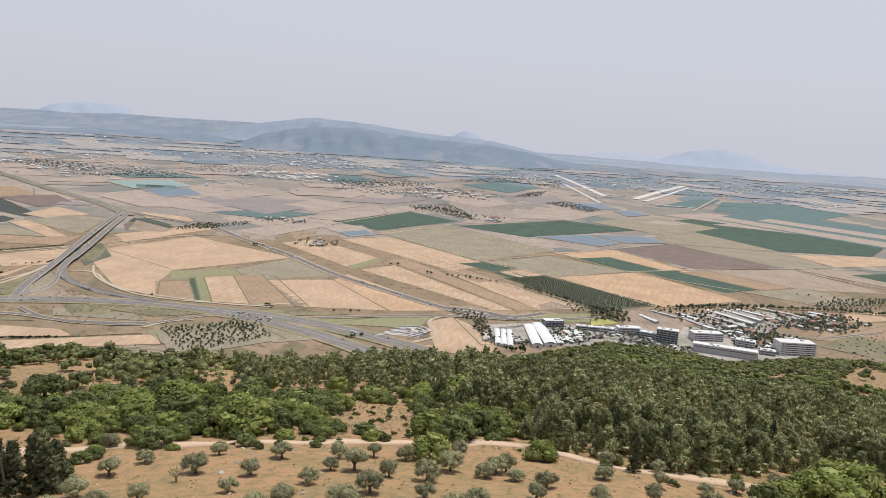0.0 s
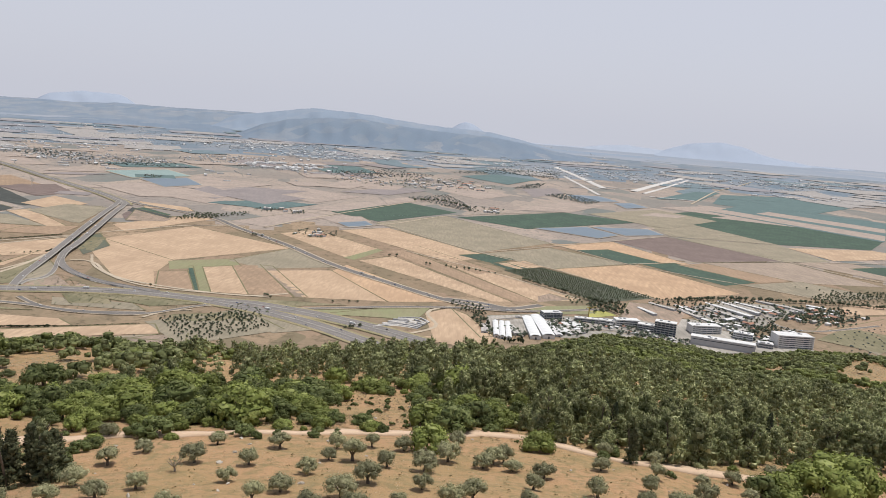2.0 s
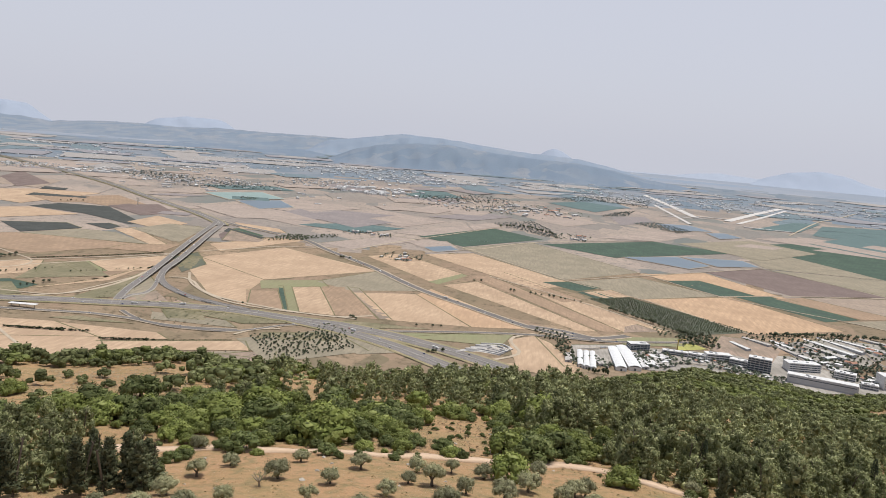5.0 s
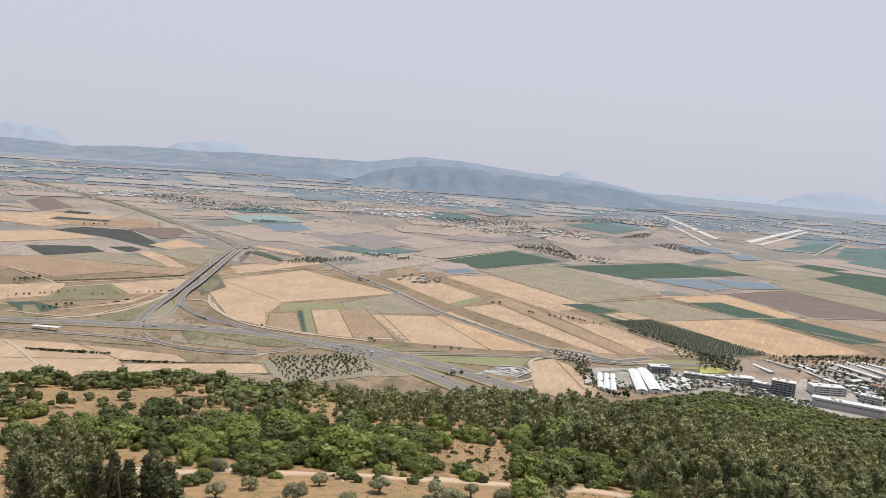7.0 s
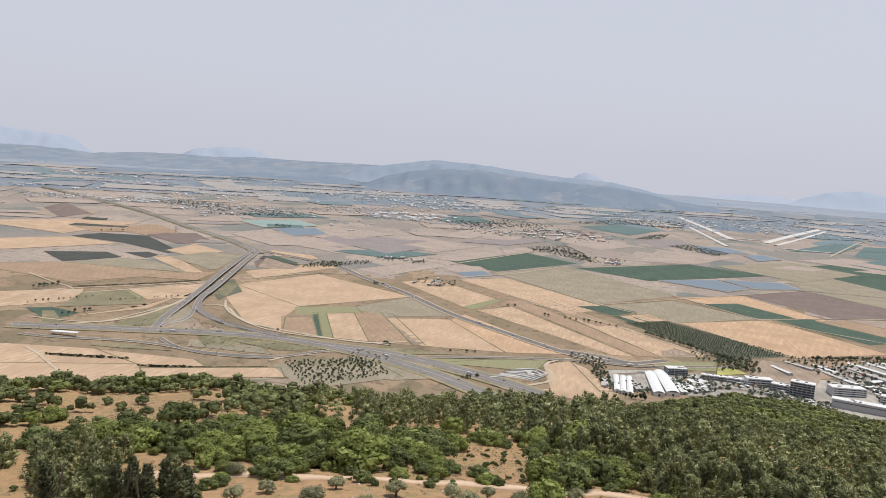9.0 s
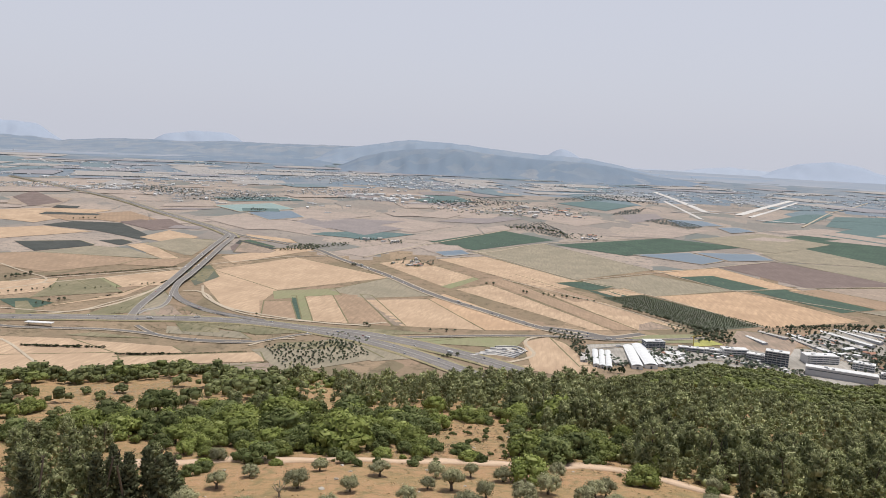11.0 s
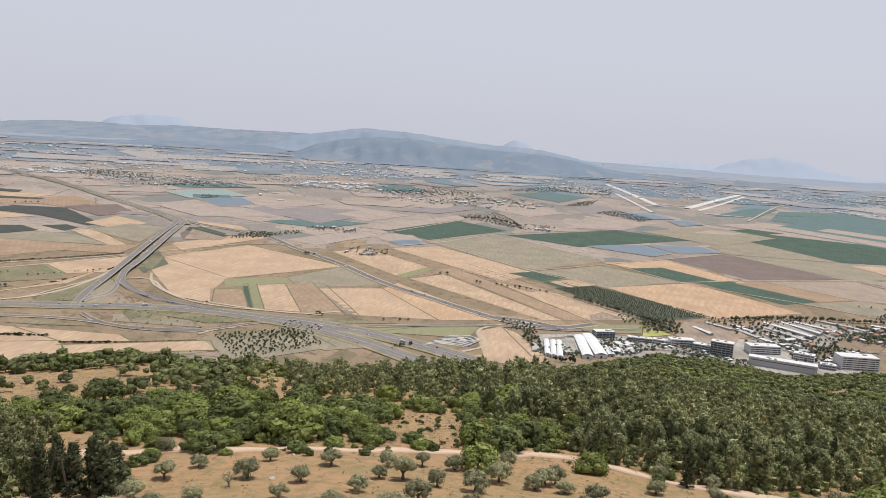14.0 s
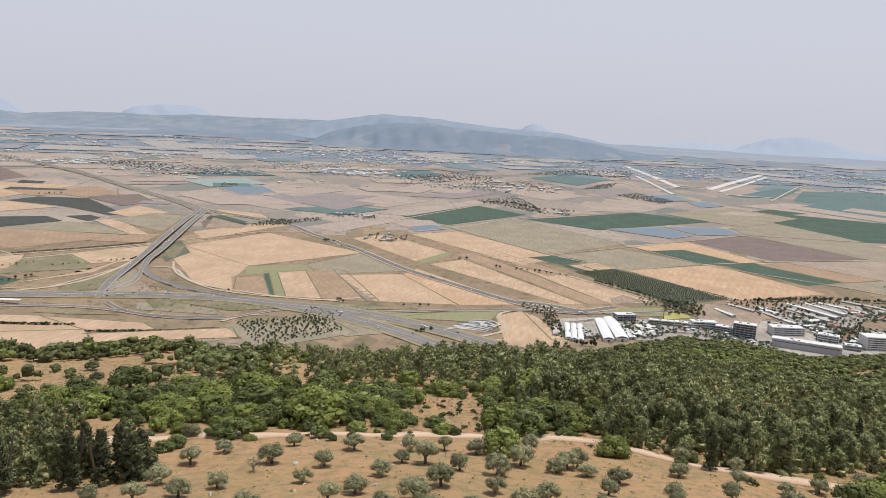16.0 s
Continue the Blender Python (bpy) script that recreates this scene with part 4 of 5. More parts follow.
def pine_crown(seed, lobes, tufts, size, wide=1.0, peak=0.75):
    """A ragged rounded cone of unit height: upswept tufts of needles over many small lobes."""
    rng = np.random.default_rng(seed)
    cs, os, hearts = [], [], []
    lean = rng.normal(size=2) * 0.05
    for i in range(lobes):
        z = 0.08 + 0.84 * (i + rng.uniform(0, 1)) / lobes
        t = 2.4 * i + rng.uniform(-0.5, 0.5)
        out = (0.27 * wide * (1 - z) ** peak) * rng.uniform(0.3, 1.25)
        c = np.array([out * math.cos(t) + lean[0] * z, out * math.sin(t) + lean[1] * z, z])
        s = (0.115 - 0.045 * z) * wide * rng.uniform(0.65, 1.35)
        d = rng.normal(size=(tufts, 3))
        d[:, 2] = np.abs(d[:, 2]) * 1.1 - 0.35
        d /= np.linalg.norm(d, axis=1)[:, None]
        cs.append(c + d * s * rng.uniform(0.7, 1.2, size=(tufts, 1)))
        os.append(d * 0.6 + np.array([math.cos(t), math.sin(t), 0.35]) * 0.7)
        hearts.append((c + BLOCK * s * 0.75 + rng.normal(size=BLOCK.shape) * s * 0.15, np.arange(len(BLOCK)).reshape(-1, 4), unit(BLOCK)))
    c, o = np.concatenate(cs), np.concatenate(os)
    way = unit(o * 0.8 + np.array([0, 0, 0.45]) + rng.normal(size=o.shape) * 0.55)
    side = unit(np.cross(way, o + rng.normal(size=o.shape) * 0.4))
    face = np.cross(way, side)
    side *= np.where((face * o).sum(axis=1) > 0, 1, -1)[:, None]
    k = rng.uniform(0.6, 1.5, size=(len(c), 1)) * size
    v = np.stack([c - way * k * 0.6, c + side * k * -0.42, c + way * k * 1.15, c + side * k * 0.42], axis=1).reshape(-1, 3)
    nrm = np.repeat(unit(o + 0.25 * unit(face) * np.sign((face * o).sum(axis=1))[:, None]), 4, axis=0)
    return joined([(v, np.arange(len(v)).reshape(-1, 4), nrm)] + hearts)


def column_crown(seed, n, leaf, wide=1.0):
    rng = np.random.default_rng(seed)
    z = rng.uniform(0.04, 1, n)
    t = rng.uniform(0, 2 * math.pi, n)
    r = 0.105 * wide * np.sqrt(np.minimum(1, (1.02 - z) * 2.2)) * np.minimum(1, 0.55 + z * 2) * rng.uniform(0.7, 1.1, n)
    c = np.stack([r * np.cos(t), r * np.sin(t), z], axis=1)
    o = np.stack([np.cos(t), np.sin(t), 0.5 + 0 * t], axis=1)
    return blades(rng, c, o, leaf, leaf * 0.5, 0.4)


def crown_mesh(name, vf, mat):
    v, f, nrm = vf
    me = mesh_of(name, v.tolist(), f.tolist(), [mat], None, True)
    me.normals_split_custom_set_from_vertices(nrm.tolist())
    return me


def limb(bm, a, b, ra, rb, sides=6):
    """A tapered round limb from a to b."""
    a, b = Vector(a), Vector(b)
    turn = (b - a).to_track_quat("Z", "Y").to_matrix().to_4x4()
    bmesh.ops.create_cone(bm, cap_ends=True, segments=sides, radius1=ra, radius2=rb, depth=(b - a).length,
                          matrix=Matrix.Translation((a + b) / 2) @ turn)


def trunk_mesh(name, seed, top, thick, forks, mat, reach=0.45, rise=0.45):
    rng = random.Random(seed)
    bm = bmesh.new()
    lean = (rng.uniform(-0.06, 0.06), rng.uniform(-0.06, 0.06))
    fork = (lean[0] * top * 3, lean[1] * top * 3, top)
    limb(bm, (0, 0, -0.12), fork, thick * 1.25, thick * 0.8, 8)
    for i in range(forks):
        t = 2 * math.pi * (i + rng.uniform(0, 0.6)) / forks
        end = (fork[0] + reach * math.cos(t), fork[1] + reach * math.sin(t), top + rise * rng.uniform(0.7, 1.2))
        limb(bm, fork, end, thick * 0.6, thick * 0.2, 5)
    me = bpy.data.meshes.new(name)
    bm.to_mesh(me)
    bm.free()
    me.materials.append(mat)
    return me


def tree(name, trunk, crown, label, category, group):
    root = tagged(new(name), label, category, group)
    child("trunk", trunk, root)
    child("crown", crown, root)
    return root


OAKS, BRIGHT, PINES, OLIVE, CYPRESS, CONE = [], [], [], [], [], []
for s in range(4):
    OAKS.append((trunk_mesh("trunk", s, 0.35, 0.07, 4, bark), crown_mesh("crown", lobed_crown(10 + s, 1050, 20, 1.2, 0.058, 0.85, -0.4), LEAF["oak"])))
    BRIGHT.append((trunk_mesh("trunk", 40 + s, 0.3, 0.06, 4, bark), crown_mesh("crown", lobed_crown(50 + s, 1050, 20, 1.1, 0.058, 0.85, -0.4), LEAF["oak_bright"])))
    PINES.append((trunk_mesh("trunk", 20 + s, 0.8, 0.018, 3, bark, 0.08, 0.12), crown_mesh("crown", pine_crown(30 + s, 30, 36, 0.03, 1.2, 0.65), LEAF["pine"])))
    OLIVE.append((trunk_mesh("trunk", 60 + s, 0.35, 0.1, 4, bark, 0.4, 0.45), crown_mesh("crown", lobed_crown(70 + s, 1450, 18, 1.35, 0.044, 0.9, -0.05, 0.6), LEAF["olive"])))
for s in range(2):
    CONE.append((trunk_mesh("trunk", 85 + s, 0.8, 0.016, 3, bark, 0.03, 0.05), crown_mesh("crown", pine_crown(95 + s, 56, 28, 0.024, 0.68, 1.0), LEAF["conifer"])))
    CYPRESS.append((trunk_mesh("trunk", 80 + s, 0.85, 0.012, 2, bark, 0.02, 0.05), crown_mesh("crown", column_crown(90 + s, 700, 0.028), LEAF["cypress"])))


def inside(x, y, poly):
    hit = False
    for (ax, ay), (bx, by) in zip(poly, poly[1:] + poly[:1]):
        if (ay > y) != (by > y) and x < (bx - ax) * (y - ay) / (by - ay) + ax:
            hit = not hit
    return hit


def cleared(x, y):
    """Dry grass between the oaks, where no wood grows."""
    return any(inside(x, y, poly) for poly in OPEN_SLOPES)


def spread(step, near, far, a0, a1, seed):
    """Jittered plan points of a stretch of the hillside."""
    rng = random.Random(seed)
    y = 60.0
    while y < far:
        x = -far
        while x < far:
            p = (x + rng.uniform(-0.42, 0.42) * step, y + rng.uniform(-0.42, 0.42) * step)
            d, az = math.hypot(*p), math.degrees(math.atan2(*p))
            if near < d < far and a0 < az < a1 and d < edge_of(az)[0] + 26:
                yield p[0], p[1], d, az, rng
            x += step
        y += step


PINE_LIMIT = [(-45, 0), (-31, 0), (-29, 215), (-21, 220), (-18, 320), (0, 360), (4, 400), (8, 380), (12, 355), (20, 330), (27, 320), (45, 330)]
pines, oaks, brights, cypresses, cones = [], [], [], [], []
for x, y, d, az, rng in spread(6.2, 100, 460, -45, 35, 5):
    if inside(x, y, GROVE) or inside(x, y, CLEARING) or inside(x, y, SCRUB) or cleared(x, y):
        continue
    if inside(x, y, CYPRESS_GROUP):
        if rng.random() < (0.12 if d < 125 else 0.6):
            pines.append((x, y, rng.uniform(5.5, 8)))
    elif inside(x, y, PINES_EDGE):
        if rng.random() < 0.8:
            pines.append((x, y, rng.uniform(6.5, 11)))
    elif d > 196 and d < steps(az, PINE_LIMIT) and az > -23 and (az > -13 or noise.noise(Vector((x, y, 0)) / 22) > -0.05):
        if rng.random() < 0.85:
            pines.append((x, y, rng.uniform(5.5, 8) if az < -6 else rng.uniform(6, 10.5)))
    elif 150 < d < 185 and az < -27 and rng.random() < 0.4:
        pines.append((x, y, rng.uniform(6, 9)))
for x, y, d, az, rng in spread(4.2, 130, 185, 5, 35, 17):
    if inside(x, y, PINES_EDGE) and rng.random() < 0.55:
        pines.append((x, y, rng.uniform(4.5, 7.5)))
for x, y, d, az, rng in spread(4.9, 150, 640, -45, 35, 6):
    if inside(x, y, GROVE) or inside(x, y, CLEARING) or inside(x, y, CYPRESS_GROUP) or inside(x, y, PINES_EDGE) or cleared(x, y):
        continue
    if inside(x, y, SCRUB):
        if rng.random() < 0.8:
            (brights if noise.noise(Vector((x, y, 4)) / 9) > -0.15 else oaks).append((x, y, rng.choice((1.8, 2.4, 3.0, 3.8, 5.0)) * rng.uniform(0.9, 1.15)))
    elif az > 2 and d > steps(az, PINE_LIMIT):
        if noise.noise(Vector((x, y, 7)) / 30) > -0.36 and rng.random() < 0.95:
            (brights if noise.noise(Vector((x, y, 1)) / 45) > 0.12 else oaks).append((x, y, rng.uniform(2.4, 4.3)))
    elif az < -12 and d > 190 and (az < -23 or d > steps(az, PINE_LIMIT) - 10):
        open_land = noise.noise(Vector((x, y, 3)) / 26) < (0.16 if az < -25 else 0.0) and d < edge_of(az)[0] - 8
        if rng.random() < (0.08 if open_land else 0.72):
            (brights if rng.random() < 0.25 else oaks).append((x, y, rng.uniform(2.6, 5.2)))
    elif d > 190 and rng.random() < 0.10:
        brights.append((x, y, rng.uniform(2.5, 4.5)))
for p in smooth_line(PATHWAY, 5.0):
    if rng.random() < 0.42:
        side = rng.choice((-1, 1))
        (brights if rng.random() < 0.5 else oaks).append((p.x + rng.uniform(-2, 2), p.y + side * rng.uniform(3.2, 5.5), rng.uniform(1.0, 2.1)))
# single large bushes beside the track and at the grove's end
for x, y, r in [(1, 133, 4.3), (22, 143, 4.4), (27, 158, 4.4), (-52, 138, 3.8), (-56, 138, 2.2), (-39, 135, 1.6), (-35, 138, 2.5), (-32, 135, 1.3), (-56, 154, 4.5), (-40, 153, 7.6), (-51, 154, 4.7), (-32, 158, 3.4), (-27, 164, 4.2), (-20, 157, 2.3), (-14, 156, 2.5), (-22, 140, 1.6), (-9, 149, 1.7), (14, 158, 1.8), (-59, 128, 2.1), (-60, 124, 2.5), (-58, 114, 2.1), (62, 131, 3.5), (-22, 146, 1.4), (67, 133, 4.8), (79, 146, 6.0), (84, 144, 8.0), (87, 141, 6.0), (74, 132, 7.3), (38, 149, 2.5), (8, 211, 8.4), (-4, 206, 4.9)]:
    (brights if r > 4 else oaks).append((x, y, r))
for x, y, r in [(-139, 202, 4.2), (-130, 208, 2.7), (-128, 217, 3.3), (-120, 206, 2.6), (-100, 188, 6.4), (-98, 204, 4.6), (-116, 234, 4.1), (-125, 181, 2.8), (-120, 182, 2.7), (-111, 182, 2.7), (-118, 216, 2.3), (-139, 215, 2.4), (246, 421, 5.5)]:
    oaks.append((x, y, r))
cones += [(x, y, 10.0 if x < 0 else 8.2) for x, y in [(-60, 103), (-58, 106), (-55, 105), (-55, 107), (41, 143), (-64, 102), (-65, 108), (-72, 98)]]
cypresses += [(x, y, 9.0) for x, y in [(58, 156), (42, 174), (40, 159)]]
pines += [(x, y, 7.5) for x, y in [(-71, 103), (-79, 110), (-84, 113), (-73, 110), (-95, 128), (-86, 129), (-94, 133), (-90, 140), (-103, 142), (-90, 145), (-99, 146)]]


def plant(kinds, spots, name, label, category, group, limit, seed, tall=1.0):
    """The nearest ones as trees of their own; gives back the rest."""
    rng = random.Random(seed)
    spots = sorted(spots, key=lambda s: math.hypot(s[0], s[1]))
    first = []
    for i, (x, y, size) in enumerate(spots[:limit]):
        m = Matrix.Translation((x, y, soil(x, y) - 0.12)) @ pose(0, 0, 0, rng.uniform(-4, 4), rng.uniform(-4, 4), rng.uniform(0, 360))
        s = Matrix.Diagonal((size * rng.uniform(0.88, 1.12), size * rng.uniform(0.88, 1.12), size * tall * rng.uniform(0.85, 1.15), 1))
        k = i % len(kinds)
        if len(first) <= k:
            ob = tree(name, *kinds[k], label, category, group)
            first.append(ob)
        else:
            ob = copy_thing(first[k], Matrix())
        ob.matrix_basis = m @ s
    return spots[limit:]


def thicket(name, spots, crowns, mat, label, seed, tall=1.0, drape=soil):
    """Woodland past the single trees: one mesh of many crowns."""
    rng = np.random.default_rng(seed)
    vs, fs, ns, tones, at = [], [], [], [], 0
    for i, (x, y, size) in enumerate(spots):
        v, f, nrm = crowns[i % len(crowns)]
        t = rng.uniform(0, 2 * math.pi)
        c, s = math.cos(t), math.sin(t)
        w = v * np.array([size, size, size * tall]) * rng.uniform(0.85, 1.15, 3)
        w = np.stack([w[:, 0] * c - w[:, 1] * s, w[:, 0] * s + w[:, 1] * c, w[:, 2]], axis=1)
        ns.append(np.stack([nrm[:, 0] * c - nrm[:, 1] * s, nrm[:, 0] * s + nrm[:, 1] * c, nrm[:, 2]], axis=1))
        k = shrink(x, y)
        w = w * k + np.array(place(x, y, drape(x, y)))
        vs.append(w)
        tones.append(np.full(len(w), rng.uniform(0, 1)))
        fs.append(f + at)
        at += len(v)
    if vs:
        me = bpy.data.meshes.new(name)
        v, f = np.concatenate(vs), np.concatenate(fs)
        me.vertices.add(len(v))
        me.vertices.foreach_set("co", v.ravel())
        me.loops.add(f.size)
        me.loops.foreach_set("vertex_index", f.ravel().astype(np.int32))
        me.polygons.add(len(f))
        me.polygons.foreach_set("loop_start", np.arange(0, f.size, 4, dtype=np.int32))
        me.polygons.foreach_set("use_smooth", np.ones(len(f), dtype=bool))
        me.update(calc_edges=True)
        me.normals_split_custom_set_from_vertices(np.concatenate(ns).tolist())
        me.attributes.new("tone", "FLOAT", "POINT").data.foreach_set("value", np.concatenate(tones))
        me.materials.append(mat)
        tagged(new(name, me), label, "woodland", kind="stuff")


way = [(p.x, p.y) for p in smooth_line(PATHWAY, 3.0)]
pines = [p for p in pines if math.hypot(p[0] - 82, p[1] - 142) > 17 and min(math.hypot(p[0] - a, p[1] - c) for a, c in way) > 2.6]
plant(CONE, cones, "conifer_tree", "dense dark green cone-shaped conifer", "conifer", "conifers", 80, 22)
bare = tree("bare_olive_tree", trunk_mesh("trunk", 66, 0.4, 0.09, 8, bark_pale, 0.6, 0.75), crown_mesh("crown", lobed_crown(79, 140, 9, 1.5, 0.05, 1.0, 0.1, 0.05), LEAF["olive"]),
            "half-dead olive tree with bare grey branches", "olive tree", "olive grove")
bare.matrix_basis = Matrix.Translation((-38, 109, soil(-38, 109) - 0.1)) @ Matrix.Scale(1.9, 4)
plant(OLIVE, [(x, y, random.Random(i).uniform(1.75, 2.6)) for i, (x, y) in enumerate(OLIVES)], "olive_tree", "grey-green olive tree with a gnarled trunk on dry soil", "olive tree", "olive grove", 80, 1, 1.12)
plant(CYPRESS, cypresses + [(84, 178, 10), (63, 190, 10)], "cypress_tree", "narrow dark green cypress tree among pines", "cypress", "cypresses", 60, 2)
rest = plant(PINES, pines, "pine_tree", "dull green pine tree with ragged upswept branches", "pine tree", "pine wood", 165, 3, 1.0)
thicket("pine_woodland", rest, [pine_crown(130 + s, 14, 15, 0.047, 1.2, 0.65) for s in range(4)], WOOD["pine"], "dense dull green pine wood on the hillside", 4)
rest = plant(BRIGHT, brights, "oak_bush", "bright green rounded oak bush on the slope", "oak", "bright oaks", 165, 5)
thicket("oak_woodland", rest, [lobed_crown(150 + s, 90, 7, 1.1, 0.12, 0.85, -0.3, 0.95) for s in range(4)], WOOD["oak_bright"], "bright green rounded oak scrub covering the ridge", 6)
rest = plant(OAKS, oaks, "oak_tree", "dark green spreading oak on dry grass", "oak", "dark oaks", 120, 7)
thicket("dark_oak_woodland", rest, [lobed_crown(160 + s, 90, 7, 1.2, 0.12, 0.85, -0.3, 0.95) for s in range(4)], WOOD["oak"], "dark green oak scrub covering the ridge", 8)

# ---- the hillside's track, stones and tufts ----
line = smooth_line(PATHWAY, 3.0)
ob = new("dirt_track", ribbon("dirt_track", line, 0, 4.4, 0.32, 0.8, track_dirt, soil))
tagged(ob, "pale orange dirt track across the slope", "track", kind="structure")
rng = np.random.default_rng(12)
tufts = [(x, y, rng.uniform(0.2, 0.55)) for x, y, d, az, _ in spread(1.7, 80, 235, -45, 45, 9) if rng.random() < 0.3]
tuft = [blades(np.random.default_rng(s), np.random.default_rng(s).normal(size=(7, 3)) * [0.5, 0.5, 0.15] + [0, 0, 0.2], np.tile([0.0, 0.0, 1.0], (7, 1)), 0.45, 0.18, 1.2) for s in range(4)]
dry_tuft = foliage("dry_tufts", (0.2, 0.16, 0.07), (0.28, 0.215, 0.105), (0.36, 0.28, 0.15))
thicket("dry_grass", tufts, tuft, dry_tuft, "dry yellow grass tufts and low weeds on the slope", 13)
shrubs = [(x, y, rng.uniform(0.4, 1.0)) for x, y, d, az, _ in spread(1.9, 140, 240, -45, 30, 41) if (inside(x, y, CLEARING) or (150 < d < 172 and az > -14)) and rng.random() < 0.6]
thicket("dry_shrubs", shrubs, tuft, foliage("brown_shrubs", (0.19, 0.135, 0.075), (0.3, 0.215, 0.125), (0.4, 0.3, 0.185)), "low dry brown shrubs among stones in the clearing", 42, 0.8)
straw = [(x, y, rng.uniform(0.7, 1.3)) for x, y, d, az, _ in spread(2.0, 150, 640, -45, 35, 43) if cleared(x, y) and rng.random() < 0.8]
thicket("straw_grass", straw, tuft, foliage("straw_grass_blades", (0.34, 0.275, 0.165), (0.45, 0.37, 0.235), (0.52, 0.44, 0.29)), "pale straw-coloured dry grass between the oaks", 44, 0.35)
small = [(x, y, r * rng.uniform(0.6, 1.5)) for x, y, r in [(a, b, 0.9) for a, b, d, az, _ in spread(4.4, 138, 235, -45, 30, 10)] if inside(x, y, CLEARING) and rng.random() < 0.5 or (d := math.hypot(x, y)) < 160 and not inside(x, y, GROVE) and rng.random() < 0.2]
thicket("low_scrub", small, [lobed_crown(180 + s, 120, 5, 0.9, 0.22, 0.8, 0.0) for s in range(3)], LEAF["oak"], "low dark green scrub along the track", 14)


def stones():
    rng = random.Random(15)
    bm = bmesh.new()
    for x, y, d, az, _ in spread(5.5, 85, 215, -30, 30, 11):
        if rng.random() < 0.22 and (inside(x, y, GROVE) or inside(x, y, CLEARING) or d < 165):
            s = rng.uniform(0.15, 0.5)
            made = bmesh.ops.create_icosphere(bm, subdivisions=1, radius=s, matrix=Matrix.Translation((x, y, soil(x, y) + 0.15 * s)) @ pose(0, 0, 0, rng.uniform(0, 90), 0, rng.uniform(0, 360)) @ Matrix.Diagonal((1.3, 0.9, 0.6, 1)))
            for vert in made["verts"]:
                vert.co += Vector((rng.uniform(-1, 1), rng.uniform(-1, 1), rng.uniform(-1, 1))) * s * 0.2
    me = bpy.data.meshes.new("field_stones")
    bm.to_mesh(me)
    bm.free()
    me.materials.append(plain("pale_limestone", (0.52, 0.47, 0.40), (0.4, 0.35, 0.29), 1.5, 0.95))
    tagged(new("field_stones", me), "pale limestone rubble scattered over the slope", "stones", kind="stuff")


stones()


# ---- buildings of the valley ----
white_wall = plain("white_render", (0.66, 0.65, 0.63), (0.58, 0.565, 0.54), 0.15)
grey_wall = plain("grey_panel", (0.42, 0.42, 0.425), (0.37, 0.37, 0.375), 0.15)
roof_sheet = plain("pale_roof_sheet", (0.68, 0.67, 0.65), (0.55, 0.54, 0.52), 0.1, 0.6)
white_roof = plain("white_roof_sheet", (0.7, 0.7, 0.69), (0.6, 0.595, 0.58), 0.1, 0.6)
roof_dull = plain("weathered_roof_sheet", (0.48, 0.45, 0.41), (0.38, 0.35, 0.32), 0.1, 0.8)
roof_tile = plain("red_roof_tiles", (0.36, 0.2, 0.14), (0.3, 0.17, 0.12), 0.4)
m, n, l, b = material("window_glass", 0.12)
b.inputs["Base Color"].default_value = (0.05, 0.065, 0.08, 1)
b.inputs["Specular IOR Level"].default_value = 0.6
glass = m


def office(x, y, turn, w, d, h, floors, look_of):
    """A flat-roofed block with a band of window strips on each floor, a parapet and plant on the roof."""
    wall = {"white": white_wall, "grey": grey_wall, "glass": grey_wall}[look_of]
    root = tagged(new("office_building"), {"white": "white office block with rows of window bands", "grey": "long grey industrial block with a flat roof",
                                           "glass": "dark glass office block with pale edges"}[look_of], "building", "business park")
    part("wall", boxed(0, d / 2, -2, w, d, h + 2), wall, root)
    part("roof", boxed(0, d / 2, h, w + 0.8, d + 0.8, 0.7), roof_sheet, root)
    each = h / max(floors, 1)
    for i in range(floors):
        tall = each * (0.72 if look_of == "glass" else 0.45) if floors > 1 else 1.6
        z = each * (i + 0.32) if floors > 1 else h * 0.72
        band = part("window_band", boxed(0, d / 2, z, w + 0.3 if look_of == "glass" else w * 0.94, d + 0.3, tall), glass, root)
        for k in range(5):
            part("mullion", boxed((k - 2) * w * 0.19, -0.2, z, 0.7, 0.3, tall), wall, band, "pale upright bar between panes")
        if look_of == "white":
            part("ledge", boxed(0, d / 2, z + tall, w + 0.9, d + 0.9, 0.35), white_wall, root)
    part("parapet", boxed(0, 0.2, h + 0.7, w, 0.4, 0.8), wall, root)
    rng = random.Random(int(x))
    for i in range(3):
        part("roof_plant", boxed(rng.uniform(-0.35, 0.35) * w, d * rng.uniform(0.3, 0.75), h + 0.7, rng.uniform(3, 7), rng.uniform(3, 6), rng.uniform(1.2, 2.6), 0.1), grey_wall, root)
    root.matrix_basis = stand(x, y, 0, turn)


